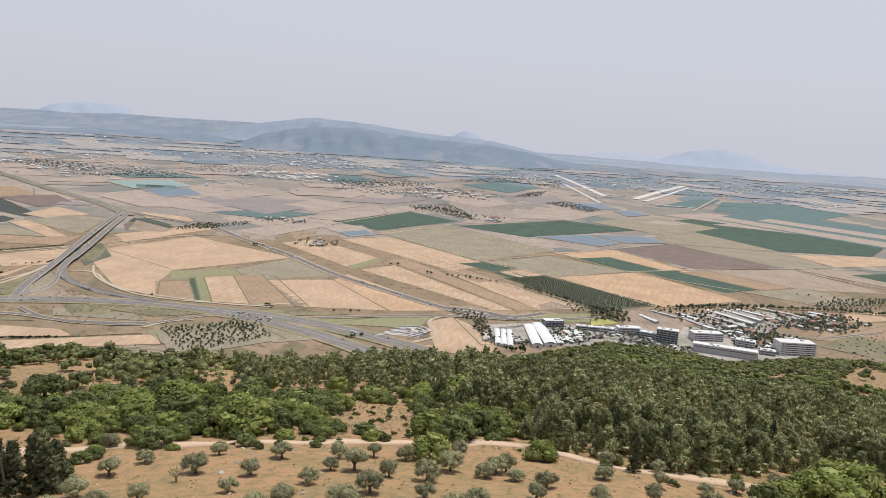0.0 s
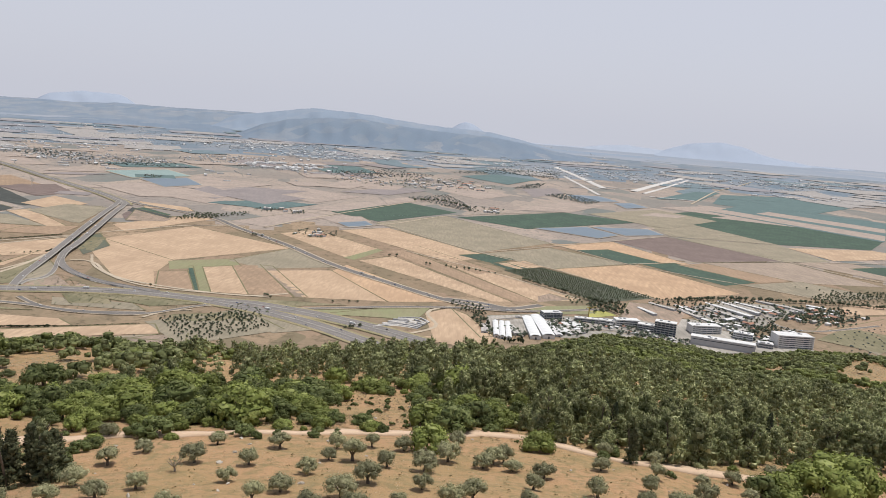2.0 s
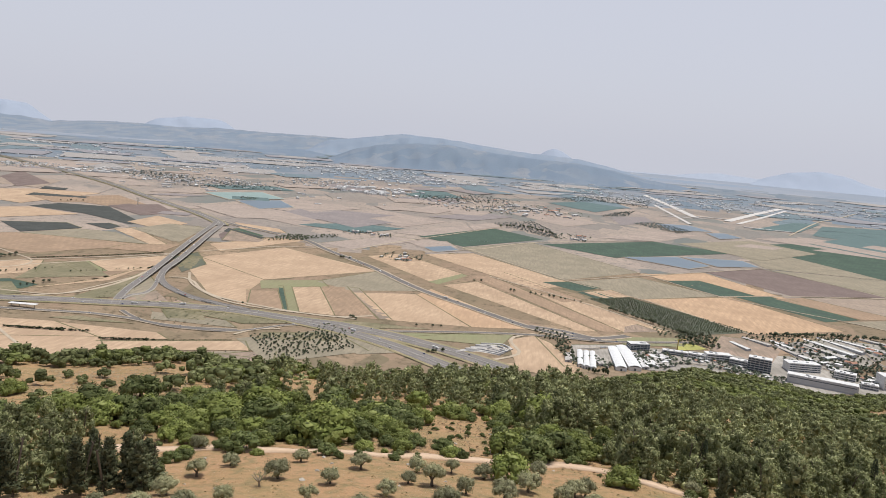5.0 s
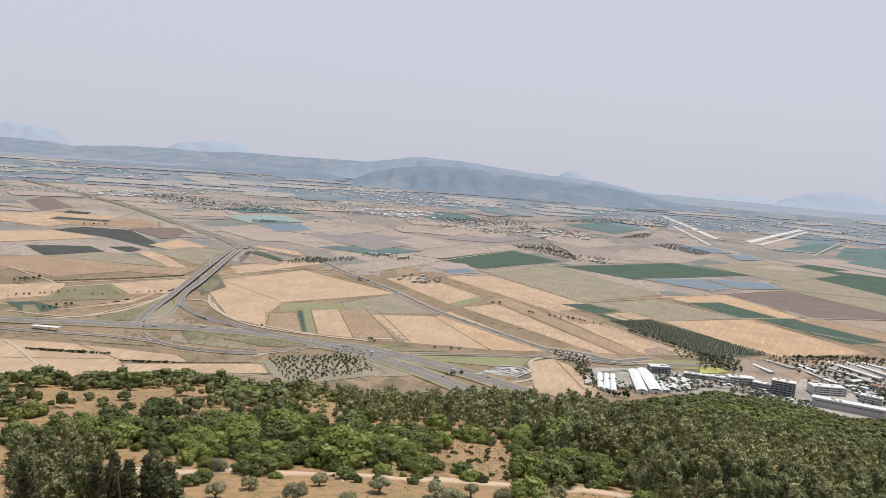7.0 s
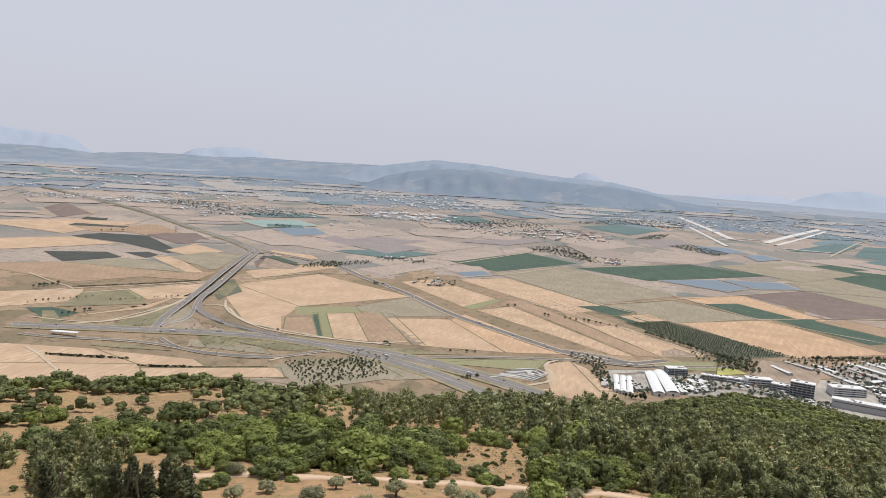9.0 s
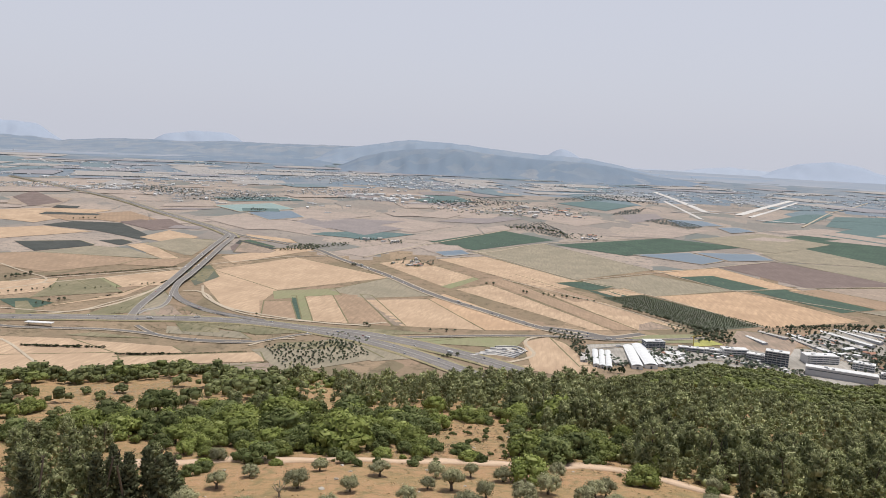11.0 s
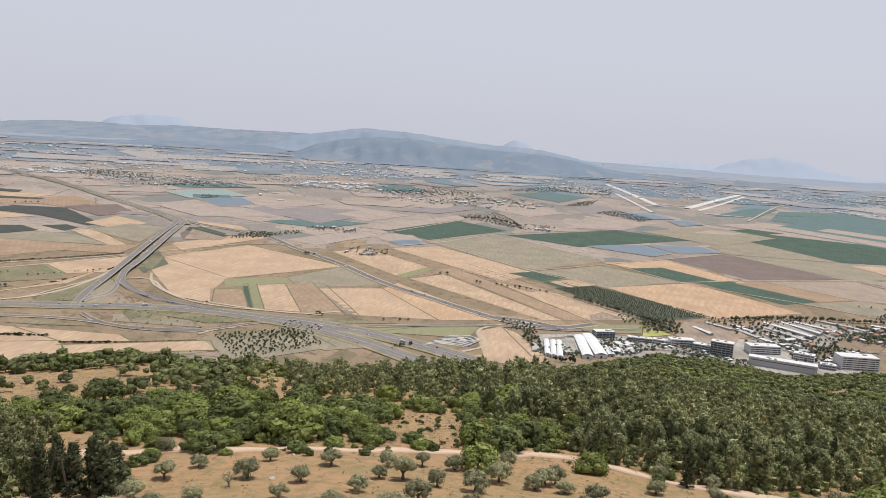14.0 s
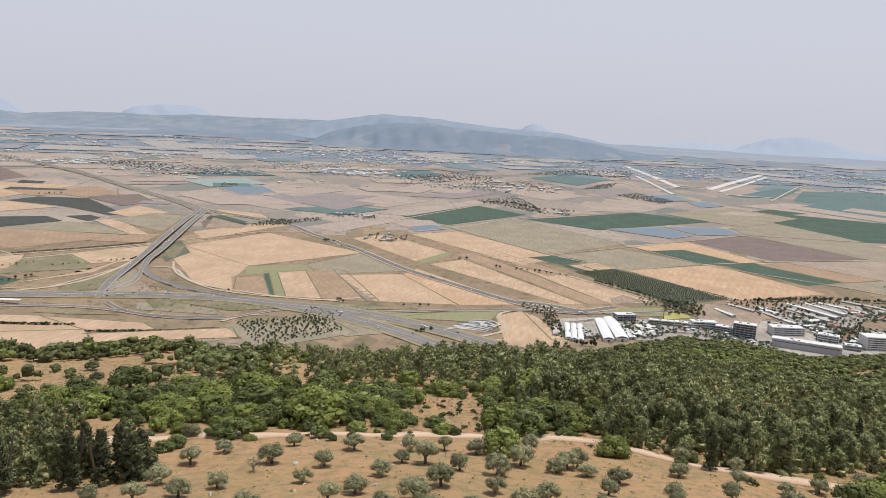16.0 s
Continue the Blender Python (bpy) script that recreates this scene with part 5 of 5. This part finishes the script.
def hall(x, y, turn, w, d, h, shape):
    """A long shed with an arched or a pitched sheet roof."""
    root = tagged(new("industrial_hall"), "broad white industrial hall with a low sheet roof" if shape == "low" else "long low shed with a pale pitched roof", "building", "sheds of the valley")
    part("wall", boxed(0, d / 2, -2, w, d, h * 0.7 + 2), white_wall if shape == "low" else grey_wall, root)
    bm = bmesh.new()
    k = 6 if shape == "low" else 2
    rim = []
    long_x = w > d
    a, bb = (d, w) if long_x else (w, d)
    for i in range(k + 1):
        u = i / k
        z = h * 0.7 + h * 0.3 * (math.sin(math.pi * u) if k > 2 else 1 - abs(2 * u - 1)) * (1.0 if k > 2 else 0.8)
        s = (u - 0.5) * (a + 1.0)
        ends = [(s, -bb / 2 - 0.5), (s, bb / 2 + 0.5)]
        rim.append([[bm.verts.new((q if long_x else p, (p if long_x else q) + d / 2, z + t)) for t in (0, 0.35)] for p, q in ends])
    for p, q in zip(rim, rim[1:]):
        for t in (0, 1):
            bm.faces.new((p[0][t], p[1][t], q[1][t], q[0][t]))
        for e in (0, 1):
            bm.faces.new((p[e][0], q[e][0], q[e][1], p[e][1]))
    bmesh.ops.recalc_face_normals(bm, faces=bm.faces)
    part("roof", bm, white_roof if shape == "low" else roof_sheet if int(x) % 3 else roof_dull, root)
    bm = bmesh.new()
    if long_x:
        box(bm, 0, d / 2, h * 0.94, w * 0.9, 0.6, 0.5)
    else:
        box(bm, 0, d / 2, h * 0.97, 0.6, d * 0.9, 0.5)
    part("ridge_vent", bm, roof_dull, root)
    part("door", boxed(0, -0.1, -0.5, min(4, w * 0.3), 0.3, h * 0.5), glass, root)
    root.matrix_basis = stand(x, y, 0, turn)


def house_kinds():
    """Three small houses, which the villages repeat."""
    made = []
    for wall, roof, pitched in ((white_wall, roof_tile, True), (white_wall, roof_sheet, False), (grey_wall, roof_dull, True)):
        root = tagged(new("house"), "small white house with a red tiled roof" if roof is roof_tile else "small pale house with a flat light roof" if not pitched else "small grey farm building with a dull roof", "house", "village houses")
        part("wall", boxed(0, 0, -0.3, 1.0, 0.7, 0.72), wall, root)
        bm = bmesh.new()
        if pitched:
            v = [bm.verts.new(p) for p in ((-0.55, -0.42, 0.4), (0.55, -0.42, 0.4), (0.55, 0.42, 0.4), (-0.55, 0.42, 0.4), (-0.5, 0, 0.66), (0.5, 0, 0.66))]
            for f in ((0, 1, 5, 4), (2, 3, 4, 5), (1, 2, 5), (3, 0, 4), (3, 2, 1, 0)):
                bm.faces.new([v[i] for i in f])
        else:
            box(bm, 0, 0, 0.42, 1.06, 0.76, 0.06)
        part("roof", bm, roof, root)
        for s in (-0.25, 0.25):
            part("window", boxed(s, -0.351, 0.12, 0.16, 0.02, 0.16), glass, root)
        made.append(root)
    return made


HOUSES = house_kinds()
used = set()


def village(x, y, rx, ry, count, size):
    """Houses strewn over a plot, with dark trees between them."""
    rng = random.Random(int(x + y))
    trees, far_off, bm = [], math.hypot(x, y) > 5600, bmesh.new()
    for i in range(count * (4 if far_off else 1)):
        t, r = rng.uniform(0, 2 * math.pi), math.sqrt(rng.random())
        px, py = x + rx * r * math.cos(t), y + ry * r * math.sin(t)
        k = rng.choice((0, 1, 1, 2))
        m = stand(px, py, 0.5, rng.choice((20, 35, 110, 125)) + rng.uniform(-8, 8), size * rng.uniform(0.75, 1.35))
        m = m @ Matrix.Diagonal((rng.uniform(0.9, 2.6 if size > 20 else 1.4), 1, 0.6 if size > 20 else 0.8, 1))
        if far_off:
            bmesh.ops.create_cube(bm, size=1.0, matrix=m @ Matrix.Diagonal((1, 0.7, 0.8, 1)))
        else:
            ob = copy_thing(HOUSES[k], Matrix()) if k in used else HOUSES[k]
            used.add(k)
            ob.matrix_basis = m
    if far_off:
        me = bpy.data.meshes.new("village_houses")
        bm.to_mesh(me)
        me.materials.append(white_wall if size < 30 else roof_sheet)
        tagged(new("village_houses", me), "tiny pale houses of a village far out on the plain", "village", kind="stuff")
    bm.free()
    for i in range(count * 5):
        t, r = rng.uniform(0, 2 * math.pi), math.sqrt(rng.random()) * 1.15
        trees.append((x + rx * r * math.cos(t), y + ry * r * math.sin(t), rng.uniform(3, 6) * (1.0 if y < 3500 else 1.15)))
    # leaf colours with haze painted in, stronger past 5.6 km
    thicket("village_trees", trees, FAR_CROWN, FAR_LEAF if far_off else LEAF["far"], "trees and hedges between village houses, paled with painted haze", abs(int(x)), 1.0, flat)


# leaf tone paled and blued to hold the haze of the far plain
FAR_LEAF = foliage("hazed_pale_leaves", (0.338, 0.384, 0.396), (0.388, 0.433, 0.438), (0.438, 0.476, 0.474))
FAR_CROWN = [lobed_crown(200 + s, 14, 2, 1.3, 0.5, 0.85, 0.0, 1.0) for s in range(3)]


def flat(x, y):
    return 0.3


def tree_row(points, count, size):
    """Single broad trees along a line."""
    rng = random.Random(int(points[0][0]))
    line = smooth_line(points, 4.0)
    for i in range(count):
        p = line[min(len(line) - 1, int((i + rng.uniform(0.1, 0.9)) / count * len(line)))]
        s = size * rng.uniform(0.7, 1.3)
        m = stand(p.x + rng.uniform(-3, 3), p.y + rng.uniform(-3, 3), 0.4, rng.uniform(0, 360), s)
        k = rng.randrange(2)
        if len(ROW_TREES) <= k:
            k = len(ROW_TREES)
            ROW_TREES.append(tree("field_tree", OAKS[k][0], ROW_CROWN[k], "dark green rounded tree beside a valley field", "tree", "field trees"))
            ob = ROW_TREES[k]
        else:
            ob = copy_thing(ROW_TREES[k], Matrix())
        ob.matrix_basis = m @ Matrix.Diagonal((1, 1, 1.25, 1))


ROW_TREES = []
ROW_CROWN = [crown_mesh("crown", lobed_crown(220 + s, 150, 9, 1.5, 0.2, 0.95, 0.0), LEAF["valley"]) for s in range(2)]


def hedge(points, width, height):
    line = smooth_line(points, width * 0.7)
    rng = random.Random(3)
    thicket("hedge", [(p.x + rng.uniform(-1, 1), p.y + rng.uniform(-1, 1), width * rng.uniform(0.5, 0.8)) for p in line], FAR_CROWN, LEAF["cypress"], "dark clipped hedge between straw fields", 31, height / width * 1.2, flat)


def orchard(step, size, *corners):
    """Trees in rows over a four-cornered plot."""
    a, b, c, d = [Vector((*p, 0)) for p in corners]
    rng = random.Random(8)
    nu, nv = max(2, int((b - a).length / step)), max(2, int((d - a).length / step))
    spots = []
    for i in range(nv + 1):
        for j in range(nu + 1):
            u, w = j / nu, i / nv
            p = (a * (1 - u) + b * u) * (1 - w) + (d * (1 - u) + c * u) * w
            loose = step * (0.08 if step < 10 else 0.5)
            if rng.random() < 0.92:
                spots.append((p.x + rng.uniform(-loose, loose), p.y + rng.uniform(-loose, loose), size * rng.uniform(0.7, 1.25)))
    # plots spaced 24 m and wider take the leaves with painted haze
    thicket("orchard_trees", spots, FAR_CROWN, LEAF["valley" if step < 24 else "hazy"], "rows of small dark green orchard trees" if step < 10 else "loose green trees on the valley floor, widest-spaced ones tinted with painted haze", 32, 1.0 if step < 24 else 0.6, flat)


def terrace(points, width, lift):
    ob = new("retaining_wall", ribbon("retaining_wall", smooth_line(points), 0, width, 2.6, 4, runway_concrete))
    tagged(ob, "pale stone retaining wall of a stepped plot", "wall", "stepped plot", "structure")


def mast(x, y, h):
    root = tagged(new("tower_crane"), "thin yellow tower crane over the business park", "crane")
    steel = plain("yellow_steel", (0.5, 0.38, 0.1), (0.4, 0.3, 0.1), 0.4)
    part("tower", boxed(0, 0, -1, 1.6, 1.6, h), steel, root)
    part("jib", boxed(7, 0, h - 1, 28, 1.0, 1.2), steel, root)
    part("counterweight", boxed(-8, 0, h - 3, 2.5, 2, 2), concrete, root)
    root.matrix_basis = stand(x, y, 0, 30)


def gantry(x, y):
    """A long flat-roofed shelter beside the highway."""
    root = tagged(new("roadside_shelter"), "long pale canopy roof beside the highway", "shelter")
    part("roof", boxed(0, 0, 6, 60, 14, 1.2, 0.2), roof_sheet, root)
    for s in (-25, -8, 8, 25):
        part("post", boxed(s, 0, -1, 0.8, 0.8, 7.2), concrete, root)
    root.matrix_basis = stand(x, y, 2, 6)


terrace([(-130, 1535), (-87, 1564), (-36, 1551)], 4.0, 2.5)
terrace([(-121, 1552), (-77, 1578), (-32, 1561)], 4.0, 2.5)
terrace([(-112, 1569), (-67, 1593), (-28, 1571)], 4.0, 2.5)
terrace([(-102, 1587), (-57, 1607), (-23, 1582)], 4.0, 2.5)
terrace([(-93, 1606), (-47, 1622), (-19, 1592)], 4.0, 2.5)
terrace([(-83, 1624), (-36, 1638), (-14, 1603)], 4.0, 2.5)
office(793, 1624, 2, 80, 38, 27, 6, 'white')
office(615, 1577, -20, 131, 26, 17, 1, 'grey')
office(620, 1693, 7, 71, 30, 18, 4, 'white')
office(510, 1646, -20, 46, 26, 30, 6, 'glass')
office(442, 1703, 5, 55, 26, 15, 3, 'white')
office(475, 1676, -23, 38, 22, 14, 3, 'grey')
office(272, 1722, 16, 45, 26, 15, 4, 'glass')
office(692, 1665, -25, 42, 24, 14, 3, 'white')
office(720, 1606, -18, 31, 22, 10, 2, 'grey')
office(348, 1713, -6, 54, 18, 9, 2, 'grey')
office(394, 1705, -15, 38, 20, 10, 2, 'white')
hall(240, 1551, 3, 26, 167, 11, 'low')
hall(211, 1539, 1, 22, 162, 10, 'low')
hall(265, 1571, 7, 14, 109, 7, 'gable')
hall(174, 1559, 8, 12, 70, 6, 'gable')
hall(128, 1529, -2, 11, 119, 8, 'low')
hall(140, 1524, -3, 11, 123, 8, 'low')
hall(153, 1519, -3, 11, 127, 8, 'low')
hall(105, 1557, -1, 14, 59, 6, 'gable')
hall(297, 1620, 5, 16, 75, 6, 'gable')
hall(325, 1675, 20, 12, 53, 5, 'gable')
hall(278, 1594, -4, 27, 40, 7, 'gable')
hall(312, 1603, 28, 38, 24, 6, 'gable')
hall(301, 1663, -15, 28, 24, 6, 'gable')
hall(748, 1854, 36, 77, 14, 6, 'gable')
hall(726, 1915, -61, 152, 16, 6, 'gable')
hall(758, 1958, -59, 152, 16, 6, 'gable')
hall(802, 1999, -60, 138, 14, 5, 'gable')
hall(636, 1870, -67, 67, 14, 5, 'gable')
hall(641, 1931, -62, 72, 12, 5, 'gable')
hall(650, 1835, -63, 76, 14, 5, 'gable')
hall(853, 2020, -47, 110, 14, 5, 'gable')
hall(927, 2068, -40, 91, 16, 6, 'gable')
hall(582, 1938, -49, 78, 14, 5, 'gable')
hall(524, 1872, -67, 68, 12, 5, 'gable')
hall(963, 2033, -62, 63, 16, 6, 'gable')
hall(1051, 2072, -32, 50, 16, 6, 'gable')
village(975, 1967, 106, 98, 26, 13)
village(740, 1749, 61, 89, 12, 12)
village(834, 1749, 47, 55, 8, 12)
village(314, 1674, 55, 51, 16, 9)
village(441, 1669, 70, 41, 12, 9)
village(683, 1774, 77, 46, 14, 9)
village(153, 1575, 38, 36, 8, 8)
village(282, 1627, 48, 39, 18, 8)
village(499, 1603, 54, 37, 14, 8)
village(738, 1677, 59, 51, 16, 8)
village(677, 1922, 83, 67, 14, 9)
village(1059, 2016, 92, 73, 16, 9)
village(-420, 5576, 373, 596, 46, 17)
village(36, 5414, 313, 510, 26, 26)
village(-3424, 8652, 707, 2318, 46, 22)
village(-2500, 5406, 516, 456, 34, 18)
village(-1789, 6296, 337, 549, 22, 18)
village(-1206, 5966, 375, 431, 16, 34)
village(-2100, 9022, 706, 1128, 18, 34)
village(417, 16762, 2785, 9590, 40, 26)
village(-1179, 8212, 543, 934, 14, 34)
village(1010, 8189, 516, 929, 14, 24)
village(2028, 8945, 624, 826, 12, 26)
village(3576, 8837, 669, 671, 12, 22)
village(-3309, 5523, 246, 396, 12, 30)
village(-3861, 5365, 267, 325, 16, 18)
village(-460, 2729, 75, 92, 10, 12)
village(211, 3919, 99, 134, 7, 16)
village(-703, 3274, 100, 75, 8, 14)
village(-10797, 16414, 1768, 4796, 10, 34)
tree_row([(-164, 2377), (-126, 2392)], 2, 6)
tree_row([(-50, 2294), (-22, 2276)], 2, 5.5)
tree_row([(16, 2272), (168, 2222)], 9, 4.6)
tree_row([(238, 2164), (355, 2017), (416, 1936), (486, 1920)], 34, 6)
tree_row([(408, 1897), (451, 1827)], 8, 6)
tree_row([(643, 2033), (829, 2098), (1120, 2140), (1275, 2132)], 66, 6)
tree_row([(881, 1923), (1052, 1913)], 18, 5)
tree_row([(-165, 4116), (-28, 4213), (124, 3969)], 16, 8)
tree_row([(-187, 1502), (-155, 1528)], 4, 4)
tree_row([(-406, 1740), (-381, 1713)], 3, 4)
tree_row([(-681, 1747), (-675, 1743)], 1, 4)
tree_row([(-250, 1720), (-180, 1741)], 3, 3)
tree_row([(84, 1669), (115, 1530)], 9, 4)
tree_row([(1105, 2382), (1374, 2308)], 8, 4)
tree_row([(-1220, 1893), (-1064, 2064), (-1045, 2132)], 16, 2.6)
tree_row([(-1375, 1767), (-1287, 1919)], 10, 3)
tree_row([(-1216, 1678), (-1183, 1762)], 5, 5)
tree_row([(-1507, 1962), (-1480, 2034)], 8, 5)
tree_row([(-2237, 3390), (-2172, 3497)], 6, 5)
tree_row([(-656, 2579), (-614, 2571)], 3, 5)
hedge([(-1006, 1348), (-949, 1357), (-852, 1379)], 9, 4)
hedge([(-802, 1342), (-707, 1371)], 7, 3.5)
hedge([(-707, 1371), (-576, 1433)], 3, 1.6)
orchard(7, 2.9, (201, 2288), (324, 2372), (591, 2051), (425, 1952))
orchard(9, 3.0, (-783, 1211), (-724, 1257), (-665, 1289), (-670, 1217))
orchard(10, 3.4, (-553, 1480), (-414, 1576), (-331, 1480), (-456, 1345))
orchard(40, 2.4, (-633, 1326), (-470, 1387), (-454, 1310), (-540, 1230))
orchard(26, 3.2, (943, 1753), (1226, 1962), (1162, 1761), (925, 1574))
orchard(20, 1.5, (-911, 1537), (-720, 1640), (-441, 1629), (-702, 1470))
orchard(16, 1.4, (-920, 1785), (-817, 1712), (-670, 1617), (-830, 1609))
orchard(18, 1.5, (-992, 1626), (-1011, 1826), (-1043, 2025), (-930, 1617))
orchard(16, 4.0, (333, 1976), (460, 1937), (441, 1883), (339, 1913))
orchard(16, 3.4, (1111, 2224), (1419, 2386), (1399, 2255), (1101, 2134))
orchard(12, 3.4, (33, 1830), (102, 1804), (112, 1718), (59, 1735))
orchard(14, 3, (-439, 1645), (-363, 1591), (-386, 1514), (-441, 1544))
hedge([(-1421, 2016), (-1290, 2160), (-1169, 2315)], 5, 3)
hedge([(-1077, 2042), (-1073, 2087)], 7, 4)
hedge([(144, 1500), (177, 1497)], 8, 11)
orchard(13, 4.5, (86, 1694), (96, 1734), (121, 1630), (122, 1553))
orchard(13, 5, (383, 1830), (401, 1951), (478, 1964), (471, 1823))
orchard(14, 4.5, (721, 1791), (786, 1897), (860, 1885), (798, 1752))
orchard(14, 4.5, (868, 1905), (916, 1997), (986, 1994), (934, 1896))
orchard(14, 4.5, (928, 1883), (1006, 2038), (1127, 2076), (1067, 1959))
orchard(15, 4, (683, 1800), (687, 1845), (734, 1826), (724, 1781))
orchard(16, 3.6, (559, 1958), (603, 2038), (904, 2154), (867, 2059))
orchard(18, 3.4, (1090, 2166), (1174, 2307), (1431, 2396), (1365, 2280))
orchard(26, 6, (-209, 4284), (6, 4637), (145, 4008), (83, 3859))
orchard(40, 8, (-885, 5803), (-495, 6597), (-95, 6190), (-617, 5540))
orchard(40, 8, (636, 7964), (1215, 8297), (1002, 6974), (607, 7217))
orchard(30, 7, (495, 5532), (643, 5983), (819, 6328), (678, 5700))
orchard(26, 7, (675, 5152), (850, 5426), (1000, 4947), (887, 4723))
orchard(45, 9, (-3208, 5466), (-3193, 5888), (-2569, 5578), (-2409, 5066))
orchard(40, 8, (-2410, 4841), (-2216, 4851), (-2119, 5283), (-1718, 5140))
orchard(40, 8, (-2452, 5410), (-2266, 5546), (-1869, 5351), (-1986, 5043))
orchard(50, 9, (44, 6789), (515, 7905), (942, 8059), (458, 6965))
orchard(20, 5, (-1727, 4348), (-1738, 4432), (-1659, 4425), (-1633, 4313))
orchard(18, 5, (-1000, 2815), (-980, 3010), (-904, 3021), (-876, 2893))
orchard(18, 5, (-890, 3012), (-820, 3177), (-807, 3084), (-866, 2971))
mast(358, 1746, 30)
gantry(-1074, 1499)


# ---- the plain's further fields and shelter belts ----
rng = random.Random(77)
for i in range(170):
    az, d = radians(rng.uniform(-44, 33)), rng.uniform(4600, 14500)
    if math.degrees(az) > -4 and d < 7000:
        continue
    x, y = d * math.sin(az), d * math.cos(az)
    t = radians(rng.choice((24, 24, 114, 40)) + rng.uniform(-6, 6))
    w, h = rng.uniform(90, 260) * d / 5000, rng.uniform(70, 170) * d / 5000
    u, v = Vector((math.cos(t), math.sin(t))) * w, Vector((-math.sin(t), math.cos(t))) * h
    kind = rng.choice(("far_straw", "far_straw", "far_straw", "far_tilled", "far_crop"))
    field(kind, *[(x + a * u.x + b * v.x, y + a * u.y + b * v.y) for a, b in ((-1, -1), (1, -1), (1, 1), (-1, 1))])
bm = bmesh.new()
for i in range(60):
    az, d = radians(rng.uniform(-44, 30)), rng.uniform(5000, 12500)
    if math.degrees(az) > -2 and d < 7500:
        continue
    for k in range(rng.randrange(5, 22)):
        s = 26 * d / 5000
        m = stand(d * math.sin(az) + rng.gauss(0, 9) * s, d * math.cos(az) + rng.gauss(0, 6) * s, 0.5, rng.choice((20, 110)), rng.uniform(0.5, 1.0) * s)
        bmesh.ops.create_cube(bm, size=1.0, matrix=m @ Matrix.Diagonal((rng.uniform(0.8, 3.0), 0.7, 0.4, 1)))
me = bpy.data.meshes.new("hamlet_roofs")
bm.to_mesh(me)
bm.free()
me.materials.append(roof_sheet)
tagged(new("hamlet_roofs", me), "pale roofs of hamlets and greenhouses across the plain", "hamlet", kind="stuff")
belts = []
for i in range(130):
    az, d = radians(rng.uniform(-44, 33)), rng.uniform(3200, 12000)
    if math.degrees(az) > -4 and d < 5500:
        continue
    x, y = d * math.sin(az), d * math.cos(az)
    t = radians(rng.choice((24, 110)) + rng.uniform(-15, 15))
    for k in range(rng.randrange(10, 45)):
        s = k * 12 * d / 4000
        belts.append((x + s * math.cos(t) + rng.uniform(-8, 8), y + s * math.sin(t) + rng.uniform(-8, 8), rng.uniform(2.4, 4.6) * d / 4500))
# the belts' leaf colour has the haze in it
thicket("shelter_belts", belts, [lobed_crown(240 + s, 5, 1, 1.0, 0.6, 0.8, 0.0) for s in range(3)], FAR_LEAF, "shelter belts and groves across the plain, paled with painted haze", 78, 0.42, flat)


# ---- traffic standing on the roads ----
rubber = plain("tyre_rubber", (0.03, 0.03, 0.03), None, 2.0)


def vehicle(name, paint, length, high, label):
    root = tagged(new(name), label, "car" if name == "car" else "truck", "traffic")
    bm = bmesh.new()
    if name == "car":
        box(bm, 0, 0, 0.35, length, 1.8, 0.65, 0.12)
        part("body", bm, paint, root)
        part("cabin", boxed(-0.2, 0, 1.0, length * 0.55, 1.6, 0.5, 0.15), glass, root)
        part("roof", boxed(-0.2, 0, 1.5, length * 0.45, 1.45, 0.06), paint, root)
    else:
        box(bm, -1.2, 0, 0.9, length - 2.6, 2.5, high, 0.06)
        part("cargo_box", bm, paint, root)
        part("cab", boxed(length / 2 - 1.1, 0, 0.5, 2.1, 2.4, 2.2, 0.2), white_wall, root)
    for sx in (-0.32, 0.32):
        for sy in (-0.8, 0.8):
            bm = bmesh.new()
            bmesh.ops.create_cone(bm, cap_ends=True, segments=10, radius1=0.35, radius2=0.35, depth=0.25, matrix=Matrix.Translation((sx * length, sy, 0.35)) @ pose(0, 0, 0, 90))
            part("wheel", bm, rubber, root)
    return root


FLEET = []
for paint, label in (((0.75, 0.75, 0.75), "white"), ((0.5, 0.5, 0.52), "silver"), ((0.06, 0.06, 0.07), "black"), ((0.35, 0.05, 0.04), "red"), ((0.08, 0.12, 0.25), "blue")):
    FLEET.append(vehicle("car", plain(label + "_car_paint", paint, tuple(0.9 * c for c in paint), 1.0, 0.3), 4.5, 1.5, label + " car on the asphalt road"))
FLEET.append(vehicle("truck", plain("white_truck_box", (0.72, 0.72, 0.7), None, 0.5, 0.5), 13.0, 2.9, "white box truck on the highway"))
fresh = set()
rng = random.Random(21)
for line, width, high in road_lines:
    lanes = (-0.36, -0.2, 0.2, 0.36) if width > 18 else (-0.22, 0.22)
    for i in range(2, len(line) - 2):
        if line[i].length > 2900 or rng.random() > (0.5 if width > 18 else 0.22):
            continue
        way = line[i + 1] - line[i - 1]
        side = Vector((way.y, -way.x, 0)).normalized()
        off = rng.choice(lanes) * width
        k = rng.choice((0, 0, 0, 1, 1, 2, 3, 4, 5))
        p = line[i] + side * off
        ob = FLEET[k] if k not in fresh else copy_thing(FLEET[k], Matrix())
        fresh.add(k)
        ob.matrix_basis = stand(p.x, p.y, high[i] * max(1.0, line[i].length / 2500), math.degrees(math.atan2(way.y, way.x)) + (180 if off < 0 else 0), 1.15)
